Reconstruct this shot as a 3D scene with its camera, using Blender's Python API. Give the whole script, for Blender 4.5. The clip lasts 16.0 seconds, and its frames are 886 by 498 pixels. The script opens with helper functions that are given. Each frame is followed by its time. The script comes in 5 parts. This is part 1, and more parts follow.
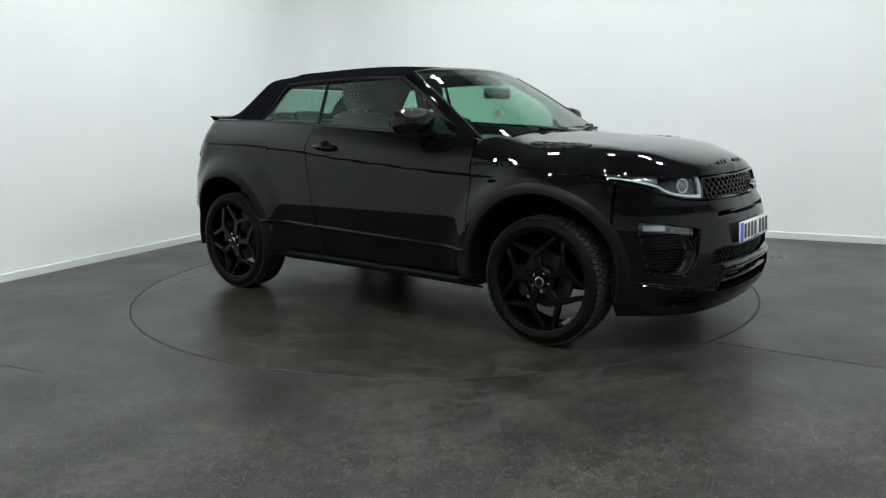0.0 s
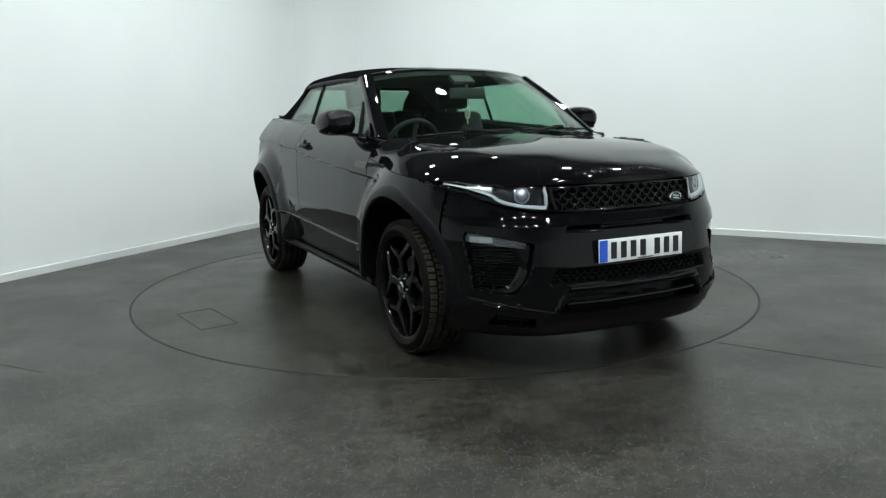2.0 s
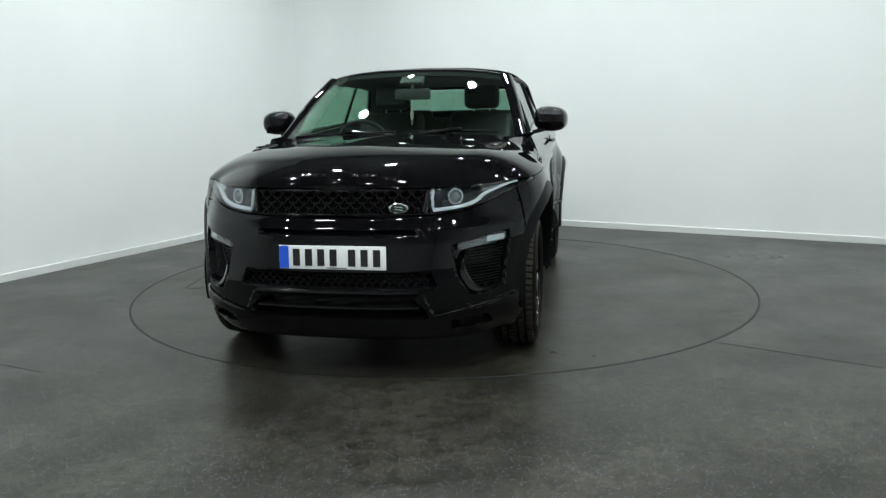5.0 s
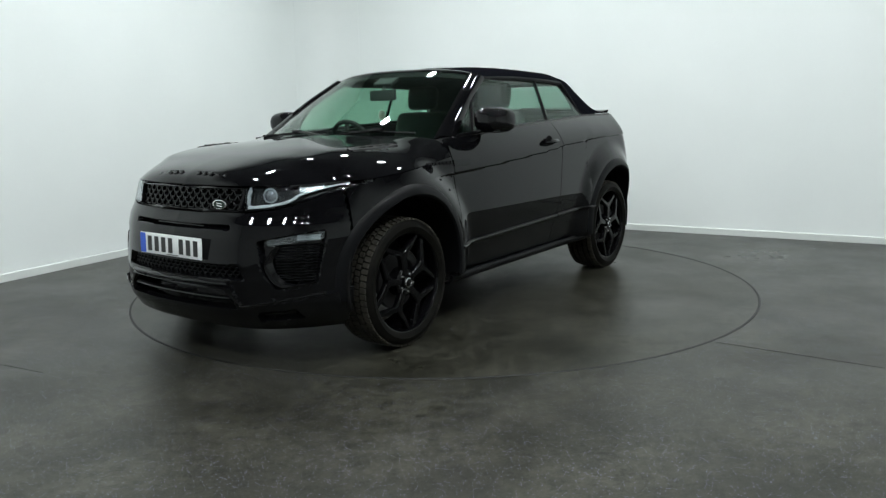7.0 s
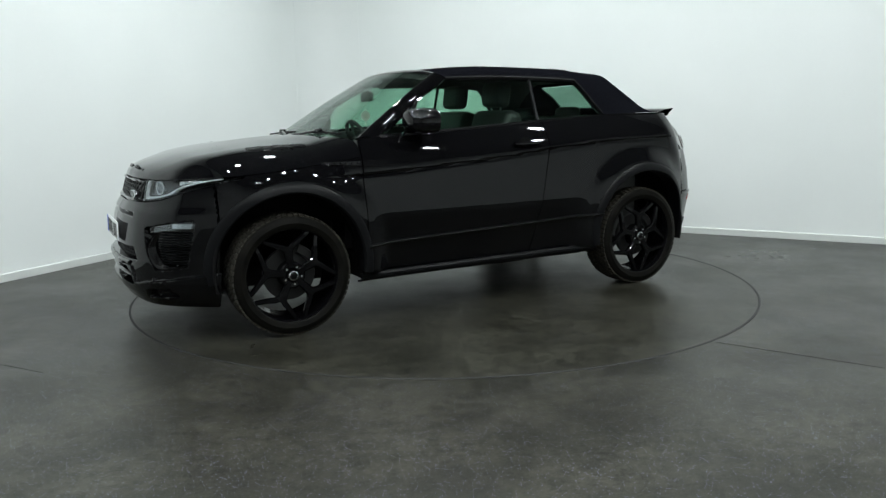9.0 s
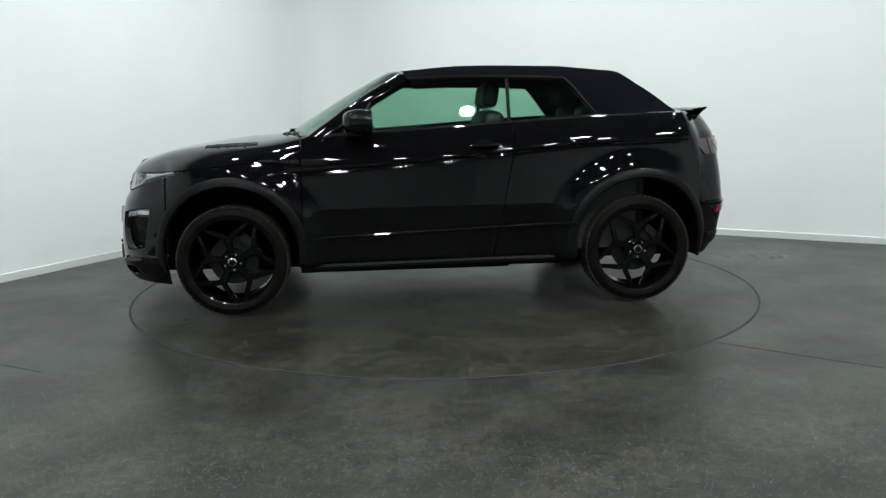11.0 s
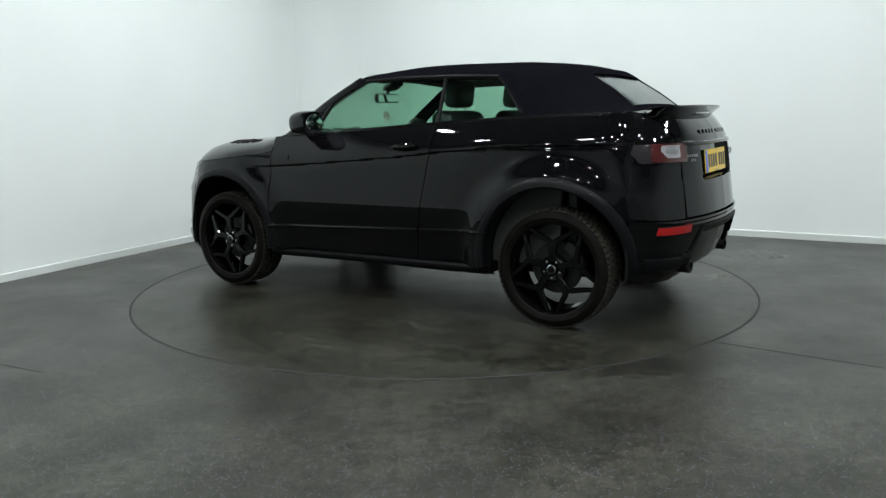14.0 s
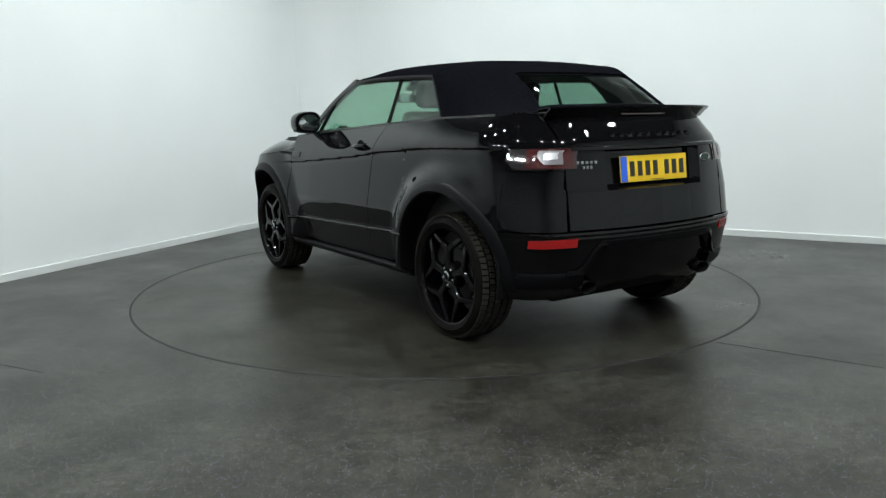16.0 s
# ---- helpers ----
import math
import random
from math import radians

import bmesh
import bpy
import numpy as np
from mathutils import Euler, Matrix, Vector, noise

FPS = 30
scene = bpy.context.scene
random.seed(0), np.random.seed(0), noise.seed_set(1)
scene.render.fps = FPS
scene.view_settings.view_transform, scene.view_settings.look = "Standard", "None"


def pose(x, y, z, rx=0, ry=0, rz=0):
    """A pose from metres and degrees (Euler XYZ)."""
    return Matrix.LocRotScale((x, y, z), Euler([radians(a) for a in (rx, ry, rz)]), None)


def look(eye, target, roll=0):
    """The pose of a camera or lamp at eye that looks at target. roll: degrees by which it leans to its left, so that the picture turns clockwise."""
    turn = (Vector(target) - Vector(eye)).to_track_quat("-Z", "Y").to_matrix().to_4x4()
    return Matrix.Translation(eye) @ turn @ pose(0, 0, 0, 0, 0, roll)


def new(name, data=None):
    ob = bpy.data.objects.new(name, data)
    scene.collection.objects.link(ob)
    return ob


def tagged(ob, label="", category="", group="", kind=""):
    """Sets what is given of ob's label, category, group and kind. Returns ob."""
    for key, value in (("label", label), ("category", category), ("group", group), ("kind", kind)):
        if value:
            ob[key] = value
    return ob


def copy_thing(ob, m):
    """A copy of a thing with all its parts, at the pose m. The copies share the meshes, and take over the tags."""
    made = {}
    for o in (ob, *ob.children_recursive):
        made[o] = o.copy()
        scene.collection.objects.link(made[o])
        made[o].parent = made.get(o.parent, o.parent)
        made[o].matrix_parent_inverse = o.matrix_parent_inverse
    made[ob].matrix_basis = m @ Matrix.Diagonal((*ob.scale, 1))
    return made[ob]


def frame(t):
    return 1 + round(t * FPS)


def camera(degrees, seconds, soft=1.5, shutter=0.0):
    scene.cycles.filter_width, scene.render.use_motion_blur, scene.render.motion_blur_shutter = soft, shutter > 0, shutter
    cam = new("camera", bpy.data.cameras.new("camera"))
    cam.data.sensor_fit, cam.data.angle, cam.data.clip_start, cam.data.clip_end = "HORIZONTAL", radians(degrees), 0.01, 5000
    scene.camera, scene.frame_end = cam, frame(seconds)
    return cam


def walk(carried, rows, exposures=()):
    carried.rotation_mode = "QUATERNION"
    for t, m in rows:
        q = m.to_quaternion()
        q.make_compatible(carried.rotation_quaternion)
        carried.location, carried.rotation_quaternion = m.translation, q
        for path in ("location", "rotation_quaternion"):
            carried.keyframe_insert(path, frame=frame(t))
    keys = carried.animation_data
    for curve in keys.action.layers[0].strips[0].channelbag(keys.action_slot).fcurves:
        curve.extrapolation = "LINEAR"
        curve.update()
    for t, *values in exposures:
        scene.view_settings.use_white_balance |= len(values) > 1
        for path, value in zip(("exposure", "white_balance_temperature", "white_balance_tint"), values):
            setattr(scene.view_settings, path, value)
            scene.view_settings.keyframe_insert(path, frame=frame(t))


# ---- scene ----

# ------------------------------------------------------------------ camera
cam = camera(59.95, 16.0, soft=1.35)
EYE = (0.0, -5.762, 1.2535)
TILT, PAN = -0.16997, -0.00078
AIM = (EYE[0] + math.sin(PAN) * math.cos(TILT), EYE[1] + math.cos(PAN) * math.cos(TILT), EYE[2] + math.sin(TILT))
STAND = look(EYE, AIM, -0.96)
walk(cam, [(0, STAND), (16, STAND)], exposures=[(0, 0.0), (16, 0.0)])

# ------------------------------------------------------------------ light
GLOW = 458.0
world = bpy.data.worlds.new("world")
world.use_nodes = True
world.node_tree.nodes["Background"].inputs[0].default_value = (0.5, 0.55, 0.55, 1)
world.node_tree.nodes["Background"].inputs[1].default_value = 0.02
scene.world = world


# ------------------------------------------------------------------ materials
def mat(name, color, rough=0.5, metal=0.0, coat=0.0, spec=0.5):
    m = bpy.data.materials.new(name)
    m.use_nodes = True
    b = m.node_tree.nodes["Principled BSDF"]
    b.inputs["Base Color"].default_value = (*color, 1)
    b.inputs["Roughness"].default_value = rough
    b.inputs["Metallic"].default_value = metal
    b.inputs["Coat Weight"].default_value = coat
    b.inputs["Coat Roughness"].default_value = 0.03
    b.inputs["Specular IOR Level"].default_value = spec
    return m


def node(m, kind, **inputs):
    n = m.node_tree.nodes.new(kind)
    for k, v in inputs.items():
        n.inputs[k.replace("_", " ")].default_value = v
    return n


def link(m, a, out, b, inp):
    m.node_tree.links.new(a.outputs[out], b.inputs[inp])


def vary(m, lo, hi, scale, detail=4.0, stretch=(1, 1, 1)):
    """Base colour varied between lo and hi by noise in object space."""
    b = m.node_tree.nodes["Principled BSDF"]
    co = node(m, "ShaderNodeTexCoord")
    mp = node(m, "ShaderNodeMapping")
    mp.inputs["Scale"].default_value = stretch
    nz = node(m, "ShaderNodeTexNoise", Scale=scale, Detail=detail)
    rp = node(m, "ShaderNodeValToRGB")
    rp.color_ramp.elements[0].position, rp.color_ramp.elements[1].position = 0.3, 0.7
    rp.color_ramp.elements[0].color, rp.color_ramp.elements[1].color = (*lo, 1), (*hi, 1)
    link(m, co, "Object", mp, "Vector")
    link(m, mp, 0, nz, "Vector")
    link(m, nz, 0, rp, 0)
    link(m, rp, 0, b, "Base Color")
    return co, nz, rp


def bump(m, scale, strength, dist=0.002, detail=3.0):
    b = m.node_tree.nodes["Principled BSDF"]
    co = node(m, "ShaderNodeTexCoord")
    nz = node(m, "ShaderNodeTexNoise", Scale=scale, Detail=detail)
    bp = node(m, "ShaderNodeBump", Strength=strength, Distance=dist)
    link(m, co, "Object", nz, "Vector")
    link(m, nz, 0, bp, "Height")
    link(m, bp, 0, b, "Normal")
    return nz


def floor_material(name, flecks):
    """Dark safety vinyl: cloudy wear, fine pale flecks, scuffed sheen."""
    m = mat(name, (0.04, 0.04, 0.04), 0.4, 0, 0, 0.235)
    b = m.node_tree.nodes["Principled BSDF"]
    b.inputs["Specular Tint"].default_value = (0.98, 1.0, 0.86, 1)
    co, nz, rp = vary(m, (0.0105, 0.0103, 0.0072), (0.033, 0.032, 0.0245), 2.2, 9.0)
    place = node(m, "ShaderNodeMapping")
    place.inputs["Location"].default_value = (0.0, 0.0, 0.373)
    link(m, co, "Object", place, "Vector")
    # coarse blotches of trodden dirt
    bl = node(m, "ShaderNodeTexNoise", Scale=20.0, Detail=9.0, Roughness=0.82)
    link(m, place, 0, bl, "Vector")
    blr = node(m, "ShaderNodeMapRange", From_Min=0.35, From_Max=0.65, To_Min=0.10, To_Max=1.9)
    link(m, bl, 0, blr, 0)
    mul = node(m, "ShaderNodeMix")
    mul.data_type, mul.blend_type = "RGBA", "MULTIPLY"
    mul.inputs["Factor"].default_value = 1.0
    link(m, rp, 0, mul, "A")
    link(m, blr, 0, mul, "B")
    # flecks: small cells, few of them pale
    vo = node(m, "ShaderNodeTexVoronoi", Scale=125.0)
    link(m, place, 0, vo, "Vector")
    near = node(m, "ShaderNodeMath")
    near.operation = "LESS_THAN"
    near.inputs[1].default_value = 0.20
    link(m, vo, "Distance", near, 0)
    sep = node(m, "ShaderNodeSeparateColor")
    link(m, vo, "Color", sep, 0)
    few = node(m, "ShaderNodeMath")
    few.operation = "GREATER_THAN"
    few.inputs[1].default_value = flecks
    link(m, sep, 0, few, 0)
    both = node(m, "ShaderNodeMath")
    both.operation = "MULTIPLY"
    link(m, near, 0, both, 0)
    link(m, few, 0, both, 1)
    mix = node(m, "ShaderNodeMix")
    mix.data_type = "RGBA"
    mix.inputs["B"].default_value = (0.31, 0.31, 0.49, 1)
    link(m, both, 0, mix, "Factor")
    link(m, mul, "Result", mix, "A")
    link(m, mix, "Result", b, "Base Color")
    # sheen varies with wear
    rn = node(m, "ShaderNodeTexNoise", Scale=1.6, Detail=6.0, Roughness=0.6)
    link(m, place, 0, rn, "Vector")
    rr = node(m, "ShaderNodeMapRange", From_Min=0.3, From_Max=0.7, To_Min=0.27, To_Max=0.40)
    link(m, rn, 0, rr, 0)
    link(m, rr, 0, b, "Roughness")
    fine = node(m, "ShaderNodeTexNoise", Scale=130.0, Detail=4.0, Roughness=0.7)
    link(m, place, 0, fine, "Vector")
    bp = node(m, "ShaderNodeBump", Strength=0.45, Distance=0.002)
    link(m, fine, 0, bp, "Height")
    link(m, bp, 0, b, "Normal")
    return m


def wall_material(name, lo, hi, rough=0.65):
    m = mat(name, hi, rough)
    vary(m, lo, hi, 0.8, 6.0)
    bump(m, 60, 0.08, 0.002)
    return m


def glass_material(name, tint, rough=0.0):
    """A thin tinted pane: it lets light through and mirrors at its surface."""
    m = bpy.data.materials.new(name)
    m.use_nodes = True
    m.node_tree.nodes.remove(m.node_tree.nodes["Principled BSDF"])
    out = m.node_tree.nodes["Material Output"]
    tr = node(m, "ShaderNodeBsdfTransparent")
    tr.inputs[0].default_value = (*tint, 1)
    gl = node(m, "ShaderNodeBsdfGlossy")
    gl.inputs["Roughness"].default_value = rough
    lw = node(m, "ShaderNodeLayerWeight", Blend=0.5)
    pw = node(m, "ShaderNodeMath")
    pw.operation = "POWER"
    pw.inputs[1].default_value = 5.0
    link(m, lw, "Facing", pw, 0)
    fr = node(m, "ShaderNodeMapRange", From_Min=0.0, From_Max=1.0, To_Min=0.035, To_Max=0.9)
    link(m, pw, 0, fr, 0)
    mx = node(m, "ShaderNodeMixShader")
    link(m, fr, 0, mx, 0)
    link(m, tr, 0, mx, 1)
    link(m, gl, 0, mx, 2)
    link(m, mx, 0, out, 0)
    return m


def emit(name, color, strength):
    m = mat(name, color, 0.4)
    b = m.node_tree.nodes["Principled BSDF"]
    b.inputs["Emission Color"].default_value = (*color, 1)
    b.inputs["Emission Strength"].default_value = strength
    return m


M_FLOOR = floor_material("dark_flecked_vinyl", 0.71)
M_DISCTOP = floor_material("dark_plain_vinyl", 0.985)
M_WALL = wall_material("white_wall_paint", (0.75, 0.785, 0.772), (0.785, 0.818, 0.805))
M_BACK = wall_material("grey_wall_paint", (0.46, 0.475, 0.47), (0.53, 0.545, 0.54))
M_CEIL = wall_material("dark_ceiling_paint", (0.10, 0.105, 0.105), (0.13, 0.135, 0.135))
M_SKIRT = wall_material("skirting_paint", (0.60, 0.63, 0.61), (0.68, 0.71, 0.69), 0.4)
M_GAP = mat("gap_rubber", (0.012, 0.012, 0.012), 0.7)
M_PANEL = emit("led_panel", (0.925, 0.99, 1.0), GLOW)
M_TRIMW = mat("panel_frame_metal", (0.7, 0.7, 0.7), 0.4)

M_PAINT = mat("black_gloss_paint", (0.0025, 0.0025, 0.003), 0.35, 0.0, 1.0, 0.0)
M_PAINT.node_tree.nodes["Principled BSDF"].inputs["Coat IOR"].default_value = 1.37
M_SATIN = mat("black_satin_plastic", (0.0038, 0.004, 0.0046), 0.42, 0, 0, 0.11)
bump(M_SATIN, 500, 0.08, 0.001)
M_PIANO = mat("piano_black", (0.003, 0.003, 0.0034), 0.3, 0.0, 0.9, 0.04)
M_PIANO.node_tree.nodes["Principled BSDF"].inputs["Coat IOR"].default_value = 1.37
M_DARK = mat("dark_void_plastic", (0.005, 0.005, 0.005), 0.7, 0, 0, 0.12)
M_CLOTH = mat("black_canvas", (0.005, 0.005, 0.006), 0.9, 0, 0, 0.0)
vary(M_CLOTH, (0.0035, 0.0037, 0.005), (0.0065, 0.0068, 0.009), 60, 5)
bump(M_CLOTH, 700, 0.35, 0.001)
M_TYRE = mat("tyre_rubber", (0.012, 0.012, 0.011), 0.45, 0, 0, 0.04)
vary(M_TYRE, (0.004, 0.004, 0.0037), (0.009, 0.0085, 0.007), 9, 6)
M_TREAD = mat("dusty_tread_rubber", (0.045, 0.040, 0.028), 0.85)
vary(M_TREAD, (0.011, 0.010, 0.007), (0.028, 0.024, 0.015), 14, 5)
M_RIM = mat("black_alloy", (0.0022, 0.0022, 0.0026), 0.25, 0.0, 0.35, 0.06)
M_STEEL = mat("brushed_steel", (0.42, 0.42, 0.43), 0.35, 1.0)
M_CHROME = mat("chrome", (0.82, 0.83, 0.85), 0.16, 1.0)
M_DISC = mat("brake_steel", (0.022, 0.022, 0.022), 0.45, 0.6)
M_GLASS = glass_material("tinted_glass", (0.72, 0.86, 0.79))
M_CLEAR = glass_material("clear_lens", (0.93, 0.95, 0.96))
M_REARGLASS = glass_material("rear_window_glass", (0.60, 0.70, 0.66))
M_REFLECT = mat("lamp_reflector", (0.66, 0.68, 0.70), 0.18, 1.0)
M_DRL = mat("light_guide_white", (0.46, 0.48, 0.49), 0.2)
M_LENS = mat("projector_lens", (0.32, 0.34, 0.36), 0.05, 0.6, 1.0)
M_RED = mat("red_lens", (0.36, 0.008, 0.009), 0.12, 0.0, 1.0)
M_REDDARK = mat("smoked_red_lens", (0.055, 0.010, 0.011), 0.1, 0.0, 1.0)
M_SMOKE = mat("smoked_lens", (0.018, 0.016, 0.017), 0.08, 0.0, 1.0)
M_TAILW = mat("white_tail_lens", (0.20, 0.19, 0.20), 0.15, 0.0, 1.0)
M_PLATEW = mat("white_plate", (0.78, 0.80, 0.80), 0.35)
M_PLATEY = mat("yellow_plate", (0.80, 0.52, 0.012), 0.35)
M_BLUE = mat("blue_band", (0.02, 0.10, 0.62), 0.35)
M_INK = mat("black_ink", (0.012, 0.012, 0.012), 0.4)
M_LEATHER = mat("dark_leather", (0.016, 0.0165, 0.016), 0.5)
bump(M_LEATHER, 220, 0.25, 0.002)
M_GREYTRIM = mat("grey_cabin_trim", (0.035, 0.037, 0.036), 0.6)
M_MIRROR = mat("mirror_glass", (0.85, 0.87, 0.88), 0.02, 1.0)
M_GREENBADGE = mat("dark_green_badge", (0.04, 0.06, 0.05), 0.25, 0.4)
M_TAG = mat("pale_card", (0.62, 0.60, 0.55), 0.6)

# ------------------------------------------------------------------ mesh helpers
def mesh_of(name, verts, faces, material, smooth=35):
    me = bpy.data.meshes.new(name)
    me.from_pydata([tuple(map(float, v)) for v in verts], [], faces)
    me.validate()
    if smooth:
        for p in me.polygons:
            p.use_smooth = True
        me.set_sharp_from_angle(angle=radians(smooth))
    me.materials.append(material)
    return me


def part_mesh(name, verts, faces, material, parent, label="", smooth=35):
    ob = new(name, mesh_of(name, verts, faces, material, smooth))
    ob.parent = parent
    if label:
        tagged(ob, label)
    return ob


def part(name, bm, material, parent, label="", smooth=35):
    me = bpy.data.meshes.new(name)
    bmesh.ops.recalc_face_normals(bm, faces=bm.faces)
    bm.to_mesh(me)
    bm.free()
    if smooth:
        for p in me.polygons:
            p.use_smooth = True
        me.set_sharp_from_angle(angle=radians(smooth))
    me.materials.append(material)
    ob = new(name, me)
    if parent is not None:
        ob.parent = parent
    if label:
        tagged(ob, label)
    return ob


def box(bm, c, size, m=None, bevel=0.0):
    r = bmesh.ops.create_cube(bm, size=1.0)
    vs = r["verts"]
    bmesh.ops.scale(bm, vec=size, verts=vs)
    if bevel:
        es = list({e for v in vs for e in v.link_edges})
        out = bmesh.ops.bevel(bm, geom=es, offset=bevel, segments=2, affect="EDGES", profile=0.6)
        vs = list({v for v in out["verts"]} | {v for v in vs if v.is_valid})
    if m is not None:
        bmesh.ops.transform(bm, matrix=m, verts=vs)
    bmesh.ops.translate(bm, vec=c, verts=vs)
    return vs


def rod(bm, a, b, r, seg=10, r2=None):
    a, b = Vector(a), Vector(b)
    d = b - a
    m = Matrix.Translation((a + b) / 2) @ d.to_track_quat("Z", "Y").to_matrix().to_4x4()
    bmesh.ops.create_cone(bm, cap_ends=True, segments=seg, radius1=r, radius2=r if r2 is None else r2, depth=d.length, matrix=m)


def tube(bm, pts, r, n=6):
    """One bent rod through pts."""
    rows = []
    for i, p in enumerate(pts):
        d = Vector(pts[min(i + 1, len(pts) - 1)]) - Vector(pts[max(i - 1, 0)])
        q = d.to_track_quat("Z", "Y")
        rows.append([bm.verts.new(Vector(p) + q @ Vector((r * math.cos(2 * math.pi * k / n), r * math.sin(2 * math.pi * k / n), 0))) for k in range(n)])
    for a, b in zip(rows, rows[1:]):
        for k in range(n):
            bm.faces.new((a[k], a[(k + 1) % n], b[(k + 1) % n], b[k]))
    bm.faces.new(rows[0])
    bm.faces.new(rows[-1][::-1])


def spline(pts, n):
    """n points along a smooth curve through pts, evenly by chord length."""
    p = np.array(pts, float)
    if len(p) == 2:
        return p[0] + (p[1] - p[0]) * np.linspace(0, 1, n)[:, None]
    q = np.vstack([2 * p[0] - p[1], p, 2 * p[-1] - p[-2]])
    out = []
    for i in range(1, len(q) - 2):
        a, b, c, d = q[i - 1:i + 3]
        for t in np.linspace(0, 1, 24, endpoint=False):
            out.append(0.5 * (2 * b + (c - a) * t + (2 * a - 5 * b + 4 * c - d) * t * t + (3 * b - a - 3 * c + d) * t ** 3))
    out.append(p[-1])
    out = np.array(out)
    s = np.r_[0, np.cumsum(np.linalg.norm(np.diff(out, axis=0), axis=1))]
    return np.stack([np.interp(np.linspace(0, s[-1], n), s, out[:, k]) for k in range(p.shape[1])], 1)


def coons(bottom, top, left, right, n, m):
    """A surface between four border curves; bottom and top run along n, left and right along m."""
    b, t, l, r = spline(bottom, n), spline(top, n), spline(left, m), spline(right, m)
    u, v = np.linspace(0, 1, n)[:, None, None], np.linspace(0, 1, m)[None, :, None]
    g = (1 - v) * b[:, None] + v * t[:, None] + (1 - u) * l[None] + u * r[None]
    return g - ((1 - u) * (1 - v) * b[0] + u * (1 - v) * b[-1] + (1 - u) * v * t[0] + u * v * t[-1])


def sheet(g, thick, away):
    """Verts and faces of a grid surface with thickness; its front faces away from the point away."""
    n, m = g.shape[:2]
    du = np.gradient(g, axis=0)
    dv = np.gradient(g, axis=1)
    nr = np.cross(du, dv)
    nr /= np.linalg.norm(nr, axis=2, keepdims=True) + 1e-12
    c = g[n // 2, m // 2] - np.array(away)
    flip = np.dot(nr[n // 2, m // 2], c) < 0
    if flip:
        nr = -nr
    inner = g - nr * thick
    verts = np.concatenate([g.reshape(-1, 3), inner.reshape(-1, 3)])
    k = n * m
    faces = []
    idx = lambda i, j: i * m + j
    for i in range(n - 1):
        for j in range(m - 1):
            q = [idx(i, j), idx(i + 1, j), idx(i + 1, j + 1), idx(i, j + 1)]
            if flip:
                q = q[::-1]
            faces.append(q)
            faces.append([x + k for x in q[::-1]])
    ring = [idx(i, 0) for i in range(n)] + [idx(n - 1, j) for j in range(1, m)] + [idx(i, m - 1) for i in range(n - 2, -1, -1)] + [idx(0, j) for j in range(m - 2, 0, -1)]
    for a, b in zip(ring, ring[1:] + ring[:1]):
        q = [b, a, a + k, b + k]
        if flip:
            q = q[::-1]
        faces.append(q)
    return verts, faces


INSIDE = (0.0, 0.0, 0.75)


def panel(name, g, material, parent, label="", thick=0.012, away=INSIDE, smooth=35, both=False):
    """A panel from a grid on the car's left; both: a twin on its right as well."""
    made = []
    for side in ((1, -1) if both else (1,)):
        gg = g * np.array([1, side, 1])
        aw = np.array(away) * np.array([1, side, 1])
        v, f = sheet(gg, thick, aw)
        made.append(part_mesh(name, v, f, material, parent, label, smooth))
    return made if both else made[0]


def halves(g):
    """A grid over y >= 0 (first index from y = 0 outwards) carried over to y < 0."""
    m = g[::-1] * np.array([1, -1, 1])
    return np.concatenate([m[:-1], g])


def lathe(bm, prof, seg, m):
    """Turn a profile of (radius, height) round its z axis."""
    rings = []
    for r, z in prof:
        rings.append([bm.verts.new(m @ Vector((r * math.cos(2 * math.pi * k / seg), r * math.sin(2 * math.pi * k / seg), z))) for k in range(seg)])
    for a, b in zip(rings, rings[1:]):
        for k in range(seg):
            bm.faces.new((a[k], a[(k + 1) % seg], b[(k + 1) % seg], b[k]))
    return rings


# ------------------------------------------------------------------ the studio
CORNER = Vector((-1.565, 4.705, 0))
A = Vector((math.cos(radians(-114.65)), math.sin(radians(-114.65)), 0))   # along the first wall, towards the camera
B = Vector((math.cos(radians(-30.0)), math.sin(radians(-30.0)), 0))     # along the second wall
NA, NB = Vector((-A.y, A.x, 0)), Vector((B.y, -B.x, 0))                  # inward normals of the two walls
LA, LB, HIGH = 12.5, 11.0, 4.4


def wall_slab(name, p, d, length, inward, material, label):
    """A wall 0.2 m thick whose inner face runs from p along d."""
    bm = bmesh.new()
    o = -inward * 0.2
    lo = [p - d * 0.2, p + d * (length + 0.2), p + d * (length + 0.2) + o, p - d * 0.2 + o]
    a = [bm.verts.new(v + Vector((0, 0, -0.05))) for v in lo]
    b = [bm.verts.new(v + Vector((0, 0, HIGH))) for v in lo]
    bm.faces.new(a)
    bm.faces.new(b)
    for i in range(4):
        bm.faces.new((a[i], a[(i + 1) % 4], b[(i + 1) % 4], b[i]))
    ob = part(name, bm, material, None, smooth=0)
    return tagged(ob, label, "wall", kind="structure")


